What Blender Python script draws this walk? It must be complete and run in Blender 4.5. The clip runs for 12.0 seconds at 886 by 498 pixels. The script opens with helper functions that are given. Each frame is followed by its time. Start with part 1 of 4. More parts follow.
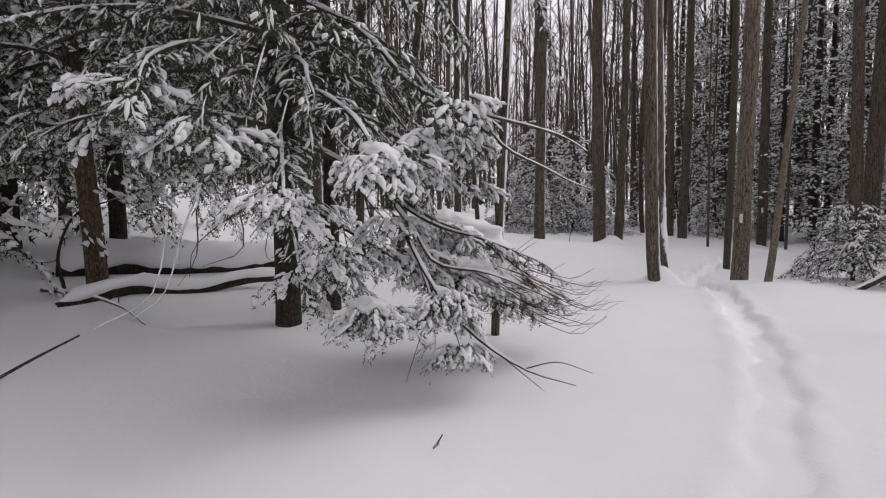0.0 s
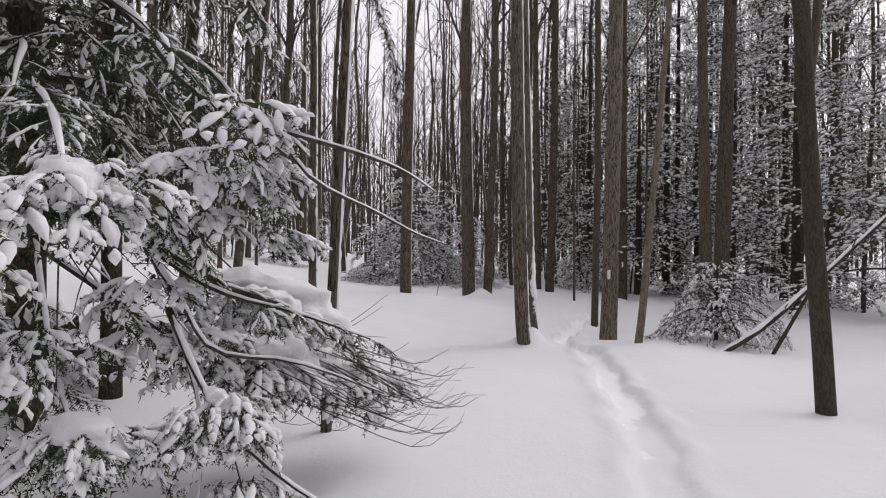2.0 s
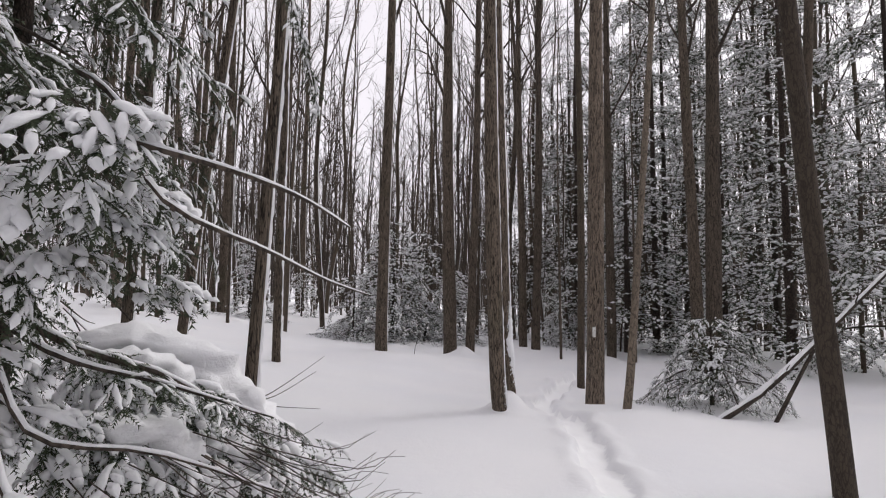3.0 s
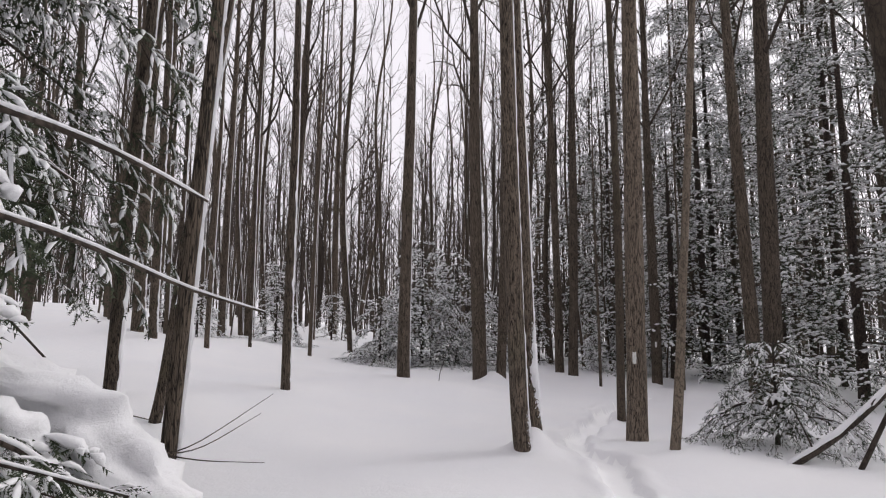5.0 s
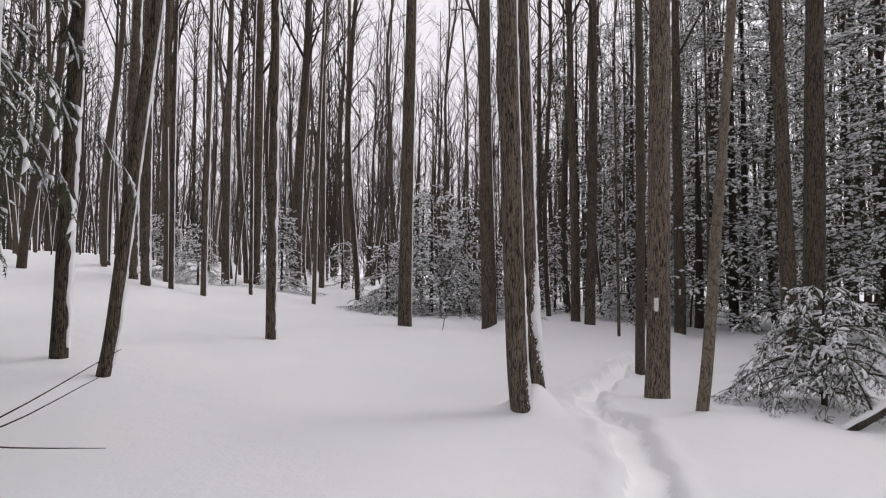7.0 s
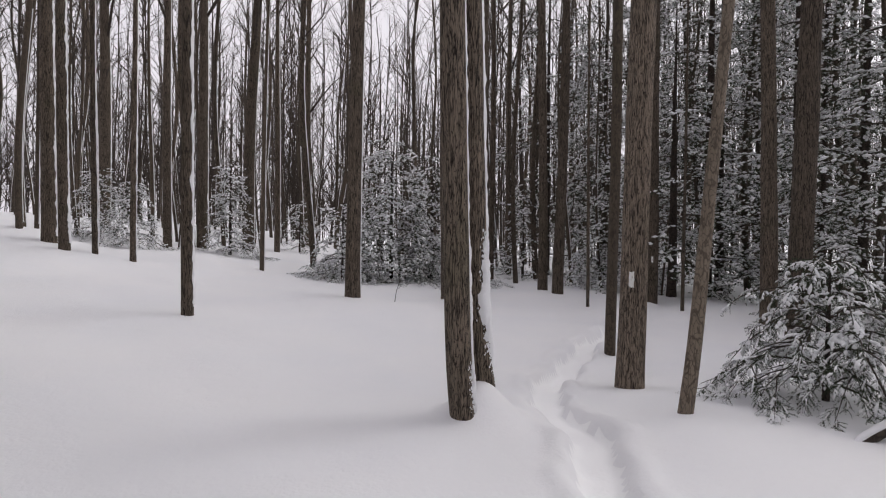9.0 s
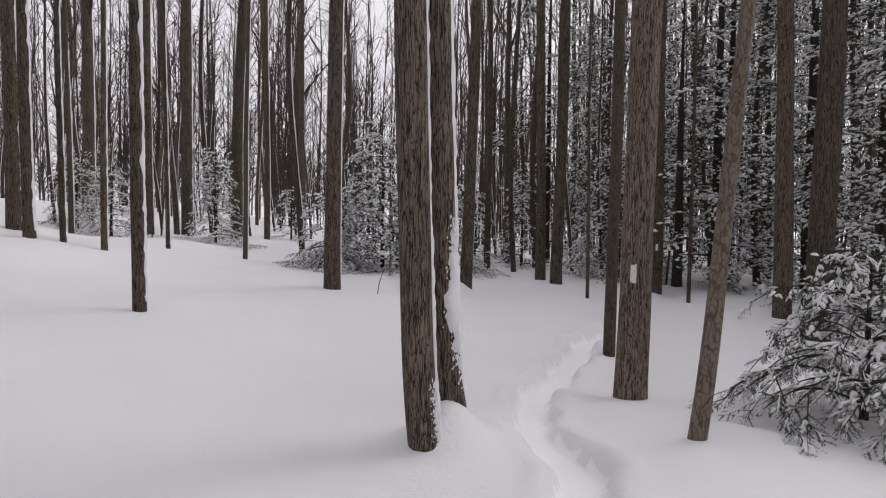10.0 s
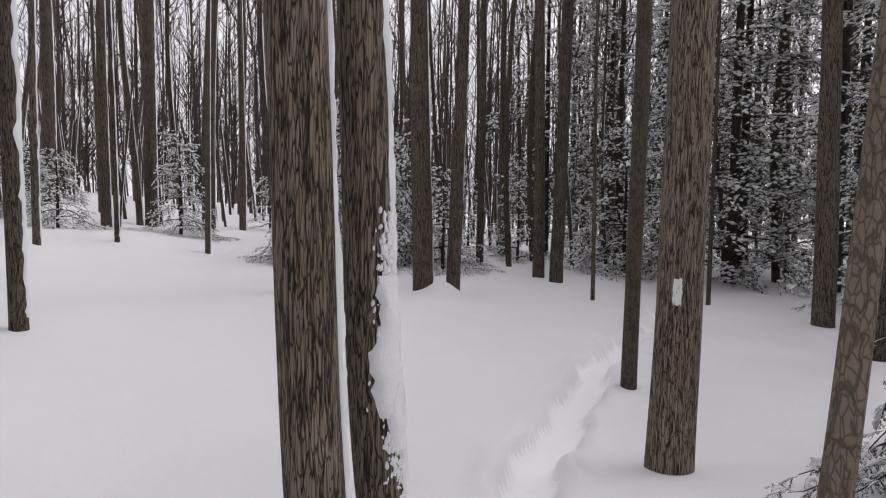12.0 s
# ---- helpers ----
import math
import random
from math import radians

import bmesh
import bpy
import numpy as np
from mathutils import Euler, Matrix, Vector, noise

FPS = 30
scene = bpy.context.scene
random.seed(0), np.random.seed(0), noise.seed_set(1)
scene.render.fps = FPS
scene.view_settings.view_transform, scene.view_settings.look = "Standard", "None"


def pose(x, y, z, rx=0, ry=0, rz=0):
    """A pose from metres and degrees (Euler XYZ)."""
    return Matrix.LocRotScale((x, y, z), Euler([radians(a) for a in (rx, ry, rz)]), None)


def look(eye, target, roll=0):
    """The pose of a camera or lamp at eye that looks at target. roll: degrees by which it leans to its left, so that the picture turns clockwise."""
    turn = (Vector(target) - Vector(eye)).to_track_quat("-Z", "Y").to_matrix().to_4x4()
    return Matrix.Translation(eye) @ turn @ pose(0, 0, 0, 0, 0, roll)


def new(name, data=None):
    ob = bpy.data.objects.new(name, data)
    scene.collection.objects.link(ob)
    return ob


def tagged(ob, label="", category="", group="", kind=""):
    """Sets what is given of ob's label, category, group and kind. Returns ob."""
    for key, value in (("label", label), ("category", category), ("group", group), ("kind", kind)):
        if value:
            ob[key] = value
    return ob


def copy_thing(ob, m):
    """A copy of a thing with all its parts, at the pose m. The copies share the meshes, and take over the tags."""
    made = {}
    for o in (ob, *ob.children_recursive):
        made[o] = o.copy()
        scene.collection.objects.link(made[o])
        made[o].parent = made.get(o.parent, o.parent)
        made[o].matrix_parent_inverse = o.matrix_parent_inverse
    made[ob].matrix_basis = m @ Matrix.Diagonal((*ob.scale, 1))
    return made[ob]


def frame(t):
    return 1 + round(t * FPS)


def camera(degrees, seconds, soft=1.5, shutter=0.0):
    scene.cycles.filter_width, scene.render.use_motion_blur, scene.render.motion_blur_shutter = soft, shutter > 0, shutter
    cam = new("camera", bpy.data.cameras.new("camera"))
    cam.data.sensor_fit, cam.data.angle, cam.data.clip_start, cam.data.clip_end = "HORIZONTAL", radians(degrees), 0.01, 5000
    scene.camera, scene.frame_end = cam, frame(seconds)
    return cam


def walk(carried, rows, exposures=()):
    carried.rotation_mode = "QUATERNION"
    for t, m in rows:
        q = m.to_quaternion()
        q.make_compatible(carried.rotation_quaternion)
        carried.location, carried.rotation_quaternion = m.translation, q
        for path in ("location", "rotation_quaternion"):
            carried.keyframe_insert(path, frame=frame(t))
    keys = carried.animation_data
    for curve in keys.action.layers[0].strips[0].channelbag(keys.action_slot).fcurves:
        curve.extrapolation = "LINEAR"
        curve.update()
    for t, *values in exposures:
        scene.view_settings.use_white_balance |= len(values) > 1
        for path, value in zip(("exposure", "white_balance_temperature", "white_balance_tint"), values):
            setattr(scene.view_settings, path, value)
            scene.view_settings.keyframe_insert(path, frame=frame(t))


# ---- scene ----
cam = camera(74.9, 12.0, soft=1.15)
PATH = [
    (0, (-0.039, -0.014, 1.472), (-0.037, 1.978, 1.298), -0.7),
    (0.5, (0.029, 0.258, 1.558), (0.13, 2.247, 1.375), -0.3),
    (1, (0.274, 0.536, 1.615), (0.467, 2.525, 1.536), -0.3),
    (1.5, (0.329, 0.773, 1.566), (0.63, 2.749, 1.529), 0.0),
    (2, (0.397, 1.196, 1.508), (0.823, 3.15, 1.501), 0.4),
    (2.5, (0.696, 1.468, 1.509), (1.127, 3.421, 1.56), 0.4),
    (3, (0.827, 1.791, 1.493), (1.279, 3.73, 1.678), 0.6),
    (3.5, (1.0, 2.058, 1.503), (1.41, 3.996, 1.775), 0.3),
    (5.5, (1.509, 2.755, 1.465), (1.724, 4.728, 1.711), 0.2),
    (6, (1.695, 2.965, 1.346), (1.799, 4.952, 1.55), -0.1),
    (6.5, (1.631, 3.285, 1.382), (1.796, 5.274, 1.512), 0.3),
    (7, (1.823, 3.568, 1.396), (2.069, 5.55, 1.487), 0.3),
    (7.5, (2.001, 3.742, 1.448), (2.263, 5.725, 1.449), 0.4),
    (9.5, (2.496, 5.031, 1.459), (2.849, 6.999, 1.408), 0.7),
    (10, (2.719, 5.4, 1.468), (3.048, 7.371, 1.384), 0.6),
    (10.5, (2.863, 5.881, 1.459), (3.256, 7.838, 1.342), 0.9),
    (11, (3.075, 6.284, 1.444), (3.392, 8.253, 1.301), 0.5),
    (11.5, (3.131, 6.562, 1.441), (3.406, 8.536, 1.282), 0.4),
    (12, (3.217, 6.909, 1.508), (3.555, 8.876, 1.385), 0.6),
]
walk(cam, [(t, look(eye, target, roll)) for t, eye, target, roll in PATH],
     exposures=((0.0, 0.36), (2.5, 0.45), (6.0, 0.43), (9.0, 0.3), (12.0, 0.42)))

# ---- light: an overcast winter sky ----
world = bpy.data.worlds.new("overcast_sky")
scene.world = world
world.use_nodes = True
wn, wl = world.node_tree.nodes, world.node_tree.links
sky = wn.new("ShaderNodeTexSky")
sky.sky_type = "NISHITA"
sky.sun_disc = False
sky.sun_elevation, sky.sun_rotation = radians(40), radians(68)
sky.dust_density, sky.ozone_density = 4.0, 1.0
grey = wn.new("ShaderNodeHueSaturation")
grey.inputs["Saturation"].default_value = 0.12
cloud = wn.new("ShaderNodeMix")
cloud.data_type = "RGBA"
cloud.inputs["Factor"].default_value = 0.8
cloud.inputs["B"].default_value = (8.4, 7.97, 8.6, 1)
wl.new(sky.outputs["Color"], grey.inputs["Color"])
wl.new(grey.outputs["Color"], cloud.inputs["A"])
wl.new(cloud.outputs["Result"], wn["Background"].inputs["Color"])
wn["Background"].inputs["Strength"].default_value = 0.092

sun_data = bpy.data.lights.new("sun", "SUN")
sun_data.energy, sun_data.angle, sun_data.color = 1.45, radians(45), (1.0, 0.98, 0.95)
sun = new("sun", sun_data)
sun.matrix_world = look((22, 9, 20), (0, 0, 0))

# ---- materials ----


def material(name, rough=0.8):
    m = bpy.data.materials.new(name)
    m.use_nodes = True
    n = m.node_tree.nodes
    b = n["Principled BSDF"]
    b.inputs["Roughness"].default_value = rough
    b.inputs["Specular IOR Level"].default_value = 0.25
    return m, n, m.node_tree.links, b


def coords(n, l, scale):
    tc = n.new("ShaderNodeTexCoord")
    mp = n.new("ShaderNodeMapping")
    mp.inputs["Scale"].default_value = scale
    l.new(tc.outputs["Object"], mp.inputs["Vector"])
    return mp.outputs["Vector"]


def noise_tex(n, l, vec, scale, detail=4.0, rough=0.55, distort=0.0):
    t = n.new("ShaderNodeTexNoise")
    t.inputs["Scale"].default_value, t.inputs["Detail"].default_value = scale, detail
    t.inputs["Roughness"].default_value, t.inputs["Distortion"].default_value = rough, distort
    l.new(vec, t.inputs["Vector"])
    return t.outputs["Fac"]


def ramp(n, l, fac, *stops):
    r = n.new("ShaderNodeValToRGB")
    e = r.color_ramp.elements
    while len(e) < len(stops):
        e.new(0.5)
    for el, (pos, col) in zip(e, stops):
        el.position, el.color = pos, (*col, 1)
    l.new(fac, r.inputs["Fac"])
    return r.outputs["Color"]


def mixed(n, l, fac, a, b, blend="MIX"):
    m = n.new("ShaderNodeMix")
    m.data_type, m.blend_type = "RGBA", blend
    for key, val in (("Factor", fac), ("A", a), ("B", b)):
        if isinstance(val, (int, float)):
            m.inputs[key].default_value = val
        elif isinstance(val, tuple):
            m.inputs[key].default_value = (*val, 1)
        else:
            l.new(val, m.inputs[key])
    return m.outputs["Result"]


def maths(n, l, op, a, b):
    m = n.new("ShaderNodeMath")
    m.operation = op
    for i, val in enumerate((a, b)):
        if isinstance(val, (int, float)):
            m.inputs[i].default_value = val
        else:
            l.new(val, m.inputs[i])
    return m.outputs["Value"]


def bump(n, l, b, height, strength, distance):
    k = n.new("ShaderNodeBump")
    k.inputs["Strength"].default_value, k.inputs["Distance"].default_value = strength, distance
    l.new(height, k.inputs["Height"])
    l.new(k.outputs["Normal"], b.inputs["Normal"])


def snow_material(name, fine, low=(0.83, 0.835, 0.86), high=(0.87, 0.865, 0.875)):
    m, n, l, b = material(name, 0.62)
    v = coords(n, l, (1, 1, 1))
    big = noise_tex(n, l, v, 0.6, 3)
    col = ramp(n, l, big, (0.3, low), (0.7, high))
    l.new(col, b.inputs["Base Color"])
    b.inputs["Sheen Weight"].default_value = 0.1
    h = maths(n, l, "ADD", noise_tex(n, l, v, fine, 5, 0.6), maths(n, l, "MULTIPLY", noise_tex(n, l, v, fine * 0.12, 3), 2.5))
    bump(n, l, b, h, 0.35, 0.012)
    return m


SNOW = snow_material("ground_snow", 38.0)
# whiter than the ground snow, for the floor of the trail
SNOW_TRAIL_PALE = snow_material("pale_trail_snow", 30.0, (0.94, 0.94, 0.95), (0.97, 0.97, 0.97))
SNOW_LOAD = snow_material("clinging_snow", 70.0)


def bark_material(name, plates, groove, light, dark, moss, cell=26.0, stretch=0.16, depth=0.02, moss_from=0.56):
    """Furrowed bark: long lens-shaped plates with dark furrows, blotches and some green film."""
    m, n, l, b = material(name, 0.9)
    info = n.new("ShaderNodeObjectInfo")
    tc = n.new("ShaderNodeTexCoord")
    shift = n.new("ShaderNodeVectorMath")
    shift.operation = "ADD"
    seed = n.new("ShaderNodeVectorMath")
    seed.operation = "SCALE"
    seed.inputs[0].default_value = (17.0, 31.0, 53.0)
    l.new(info.outputs["Random"], seed.inputs["Scale"])
    l.new(tc.outputs["Object"], shift.inputs[0])
    l.new(seed.outputs["Vector"], shift.inputs[1])
    mp = n.new("ShaderNodeMapping")
    mp.inputs["Scale"].default_value = (1, 1, stretch)
    l.new(shift.outputs["Vector"], mp.inputs["Vector"])
    warp = n.new("ShaderNodeTexNoise")
    warp.inputs["Scale"].default_value, warp.inputs["Detail"].default_value = 16.0, 3.0
    l.new(mp.outputs["Vector"], warp.inputs["Vector"])
    wv = n.new("ShaderNodeMix")
    wv.data_type, wv.blend_type = "RGBA", "LINEAR_LIGHT"
    wv.inputs["Factor"].default_value = 0.012
    l.new(mp.outputs["Vector"], wv.inputs["A"])
    l.new(warp.outputs["Color"], wv.inputs["B"])
    vor = n.new("ShaderNodeTexVoronoi")
    vor.feature = "DISTANCE_TO_EDGE"
    vor.inputs["Scale"].default_value = cell
    l.new(wv.outputs["Result"], vor.inputs["Vector"])
    plate = ramp(n, l, vor.outputs["Distance"], (0.01, (0.15, 0.15, 0.15)), (plates, (1, 1, 1)))
    wave = noise_tex(n, l, wv.outputs["Result"], cell * 0.5, 2, 0.5, 0.4)
    off = maths(n, l, "ABSOLUTE", maths(n, l, "SUBTRACT", wave, 0.5), 0.0)
    furrow = ramp(n, l, off, (0.008, (0, 0, 0)), (0.06, (1, 1, 1)))
    ridge = mixed(n, l, 1.0, plate, furrow, "MULTIPLY")
    grain = noise_tex(n, l, mp.outputs["Vector"], 90.0, 5, 0.65)
    blotch = noise_tex(n, l, shift.outputs["Vector"], 2.2, 4, 0.6)
    tint = mixed(n, l, grain, light, dark)
    tint = mixed(n, l, ramp(n, l, blotch, (0.35, (0, 0, 0)), (0.75, (0.55, 0.55, 0.55))), tint, dark)
    film = noise_tex(n, l, shift.outputs["Vector"], 1.1, 5, 0.65)
    tint = mixed(n, l, ramp(n, l, film, (moss_from, (0, 0, 0)), (moss_from + 0.2, (0.6, 0.6, 0.6))), tint, moss)
    col = mixed(n, l, ridge, groove, tint)
    vary = maths(n, l, "ADD", maths(n, l, "MULTIPLY", info.outputs["Random"], 0.5), 0.75)
    hs = n.new("ShaderNodeHueSaturation")
    l.new(vary, hs.inputs["Value"])
    l.new(col, hs.inputs["Color"])
    l.new(hs.outputs["Color"], b.inputs["Base Color"])
    h = maths(n, l, "ADD", ridge, maths(n, l, "MULTIPLY", grain, 0.35))
    bump(n, l, b, h, 0.9, depth)
    return m


BARK = bark_material("furrowed_bark", 0.09, (0.02, 0.016, 0.013), (0.225, 0.178, 0.135), (0.12, 0.094, 0.072), (0.1, 0.095, 0.05), 92.0, 0.085, 0.007)
BARK_NEAR = bark_material("pale_furrowed_bark", 0.09, (0.022, 0.017, 0.014), (0.36, 0.29, 0.225), (0.2, 0.158, 0.122), (0.15, 0.14, 0.085), 120.0, 0.075, 0.007)
BARK_PALE = bark_material("pale_smooth_bark", 0.08, (0.08, 0.065, 0.05), (0.25, 0.205, 0.16), (0.14, 0.112, 0.086), (0.13, 0.125, 0.07), 40.0, 0.35, 0.004)
BARK_SMOOTH = bark_material("smooth_bark", 0.08, (0.05, 0.04, 0.031), (0.135, 0.107, 0.08), (0.068, 0.053, 0.04), (0.09, 0.09, 0.045), 46.0, 0.3, 0.002)
BARK_DARK = bark_material("hemlock_bark", 0.2, (0.018, 0.014, 0.012), (0.1, 0.075, 0.058), (0.05, 0.038, 0.032), (0.06, 0.06, 0.04), 45.0, 0.35, 0.008, 0.65)
BARK_RED = bark_material("peeling_brown_bark", 0.15, (0.05, 0.032, 0.022), (0.24, 0.165, 0.11), (0.12, 0.08, 0.055), (0.13, 0.11, 0.06), 40.0, 0.25, 0.008, 0.6)
TWIG = bark_material("twig_bark", 0.1, (0.035, 0.028, 0.023), (0.11, 0.087, 0.07), (0.06, 0.048, 0.04), (0.1, 0.095, 0.06), 20.0, 0.4, 0.003, 0.65)


def needle_material():
    m, n, l, b = material("hemlock_needles", 0.85)
    b.inputs["Specular IOR Level"].default_value = 0.1
    geo = n.new("ShaderNodeNewGeometry")
    v = coords(n, l, (1, 1, 1))
    big = noise_tex(n, l, v, 1.5, 3)
    green = ramp(n, l, geo.outputs["Random Per Island"], (0.0, (0.026, 0.034, 0.022)), (0.6, (0.045, 0.062, 0.036)), (1.0, (0.085, 0.1, 0.06)))
    col = mixed(n, l, maths(n, l, "MULTIPLY", big, 0.5), green, (0.06, 0.062, 0.045))
    l.new(col, b.inputs["Base Color"])
    return m


NEEDLES = needle_material()


def paint_material():
    m, n, l, b = material("white_blaze_paint", 0.6)
    v = coords(n, l, (1, 1, 0.4))
    chips = noise_tex(n, l, v, 60.0, 5, 0.7)
    l.new(ramp(n, l, chips, (0.36, (0.3, 0.27, 0.23)), (0.46, (0.78, 0.78, 0.75))), b.inputs["Base Color"])
    bump(n, l, b, chips, 0.6, 0.004)
    return m


PAINT = paint_material()

# ---- mesh helpers ----
UP = np.array((0.0, 0.0, 1.0))


def mesh_from(name, chunks, mats):
    """One mesh from chunks of (verts, faces, material index); faces are arrays of 3 or 4 columns."""
    vs, counts, idx, mi, base = [], [], [], [], 0
    for v, f, k in chunks:
        if len(f) == 0:
            continue
        vs.append(v)
        idx.append((f + base).ravel())
        counts.append(np.full(len(f), f.shape[1]))
        mi.append(np.full(len(f), k))
        base += len(v)
    v, idx, counts, mi = np.concatenate(vs), np.concatenate(idx), np.concatenate(counts), np.concatenate(mi)
    me = bpy.data.meshes.new(name)
    me.vertices.add(len(v))
    me.vertices.foreach_set("co", v.astype(np.float32).ravel())
    me.loops.add(len(idx))
    me.loops.foreach_set("vertex_index", idx.astype(np.int32))
    me.polygons.add(len(counts))
    me.polygons.foreach_set("loop_start", (np.cumsum(counts) - counts).astype(np.int32))
    me.polygons.foreach_set("material_index", mi.astype(np.int32))
    me.polygons.foreach_set("use_smooth", np.ones(len(counts), dtype=bool))
    for m in mats:
        me.materials.append(m)
    me.update(calc_edges=True)
    return me


def part(name, mesh, parent, label=""):
    ob = new(name, mesh)
    ob.parent = parent
    return tagged(ob, label)


def thing(name, place, label, category, group=""):
    ob = new(name)
    ob.empty_display_size = 0.2
    ob.matrix_world = Matrix.Translation(place)
    return tagged(ob, label, category, group)


def bend(points, steps):
    """A smooth curve through a few points (Catmull-Rom)."""
    p = np.array(points, float)
    if len(p) == 2:
        return p[0] + (p[1] - p[0]) * np.linspace(0, 1, steps)[:, None]
    e = np.vstack([2 * p[0] - p[1], p, 2 * p[-1] - p[-2]])
    out = []
    for s in np.linspace(0, len(p) - 1 - 1e-6, steps):
        i, t = int(s), s - int(s)
        a, b, c, d = e[i:i + 4]
        out.append(0.5 * (2 * b + (c - a) * t + (2 * a - 5 * b + 4 * c - d) * t * t + (3 * b - a - 3 * c + d) * t ** 3))
    return np.array(out)


def cross(a, b):
    return np.stack([a[..., 1] * b[..., 2] - a[..., 2] * b[..., 1], a[..., 2] * b[..., 0] - a[..., 0] * b[..., 2], a[..., 0] * b[..., 1] - a[..., 1] * b[..., 0]], -1)


RINGS = {}


def ring_faces(n, sides):
    if (n, sides) not in RINGS:
        i, j = np.meshgrid(np.arange(n - 1), np.arange(sides), indexing="ij")
        k = (j + 1) % sides
        RINGS[n, sides] = np.stack([i * sides + j, i * sides + k, (i + 1) * sides + k, (i + 1) * sides + j], -1).reshape(-1, 4)
    return RINGS[n, sides]


def tube(path, radii, sides=8, cap=True):
    path, radii = np.asarray(path, float), np.broadcast_to(np.asarray(radii, float), (len(path),))
    t = np.gradient(path, axis=0)
    t /= np.linalg.norm(t, axis=1)[:, None] + 1e-9
    ref = np.array((1.0, 0, 0)) if abs(t[0][2]) > 0.7 else UP
    a = cross(t, ref)
    a /= np.linalg.norm(a, axis=1)[:, None] + 1e-9
    b = cross(a, t)
    ang = np.linspace(0, 2 * np.pi, sides, endpoint=False)
    v = path[:, None] + radii[:, None, None] * (np.cos(ang)[None, :, None] * a[:, None] + np.sin(ang)[None, :, None] * b[:, None])
    f = ring_faces(len(path), sides)
    return v.reshape(-1, 3), f


def joined(pieces):
    """Several (verts, faces) with the same number of corners as one."""
    vs, fs, base = [], [], 0
    for v, f in pieces:
        vs.append(v)
        fs.append(f + base)
        base += len(v)
    return np.concatenate(vs), np.concatenate(fs)


def stamped(shape, mats):
    """Copies of one (verts, faces) under many 4x4 matrices, as one."""
    v, f = shape
    m = np.array(mats)
    out = np.einsum("kij,nj->kni", m[:, :3, :3], v) + m[:, None, :3, 3]
    faces = f[None] + (np.arange(len(m)) * len(v))[:, None, None]
    return out.reshape(-1, 3), faces.reshape(-1, f.shape[1])


def basis(place, along, size, roll=0.0, flat=1.0):
    """A 4x4 matrix whose x axis runs along a direction, z as upright as may be."""
    x = np.asarray(along, float)
    x = x / (np.linalg.norm(x) + 1e-9)
    y = np.cross(UP, x)
    y /= np.linalg.norm(y) + 1e-9
    z = np.cross(x, y)
    c, s = math.cos(roll), math.sin(roll)
    y, z = c * y + s * z, c * z - s * y
    m = np.eye(4)
    m[:3, 0], m[:3, 1], m[:3, 2], m[:3, 3] = x * size, y * size, z * size * flat, place
    return m


# ---- the ground ----
TRAIL = bend([(-0.9, -2.5), (-0.25, -0.6), (0.45, 0.9), (1.55, 2.65), (2.2, 3.8), (2.8, 5.05), (3.45, 6.8), (3.86, 7.9), (4.02, 8.7),
              (4.08, 9.5), (4.5, 10.4), (5.1, 11.3), (5.9, 12.5), (7.5, 14.4), (9.8, 17.0), (11.8, 21.0)], 700)
TRAIL_RUN = np.concatenate([[0], np.cumsum(np.linalg.norm(np.diff(TRAIL, axis=0), axis=1))])


def ground_z(x, y):
    """Height of the snow: a gentle hillside that rises to one side, drifts, and mounds at the feet of trees."""
    x, y = np.asarray(x, float), np.asarray(y, float)
    u, v = 12 * np.tanh(x / 12), 25 * np.tanh(y / 25)
    z = 0.016 + 0.0598 * u + 0.0148 * v - 0.01516 * u * v + 0.00308 * u * u + 0.00136 * v * v - 0.000036 * u * u * v + 0.000306 * u * v * v
    for cx, cy, h, s in ((3.34, 8.84, 0.28, 0.17), (3.1, 8.6, 0.03, 0.35), (5.0, 5.6, -0.14, 0.6), (5.4, 10.7, -0.13, 0.9), (-1.8, 20.9, 0.25, 1.1), (4.86, 16.75, 0.34, 0.22), (2.48, 15.1, 0.17, 1.1), (-1.1, 10.0, 0.12, 1.0), (4.72, 8.3, 0.1, 0.6),
                         (0.35, 12.5, 0.06, 0.8), (-5.2, 19.5, 0.5, 0.8), (0.3, 20.2, -0.14, 3.0), (-3.6, 18.2, 0.25, 1.0), (5.9, 8.6, 0.08, 0.8), (7.3, 18.3, 0.18, 0.6)):
        z = z + h * np.exp(-((x - cx) ** 2 + (y - cy) ** 2) / (2 * s * s))
    near = np.exp(-((x - 2) ** 2 + (y - 9) ** 2) / 900)
    z = z + near * (0.018 * np.sin(1.1 * x + 0.7 * y) + 0.014 * np.sin(2.3 * x - 1.4 * y + 1) + 0.01 * np.sin(0.6 * x + 2.9 * y + 2) + 0.006 * np.sin(4.1 * x + 3.3 * y))
    return z


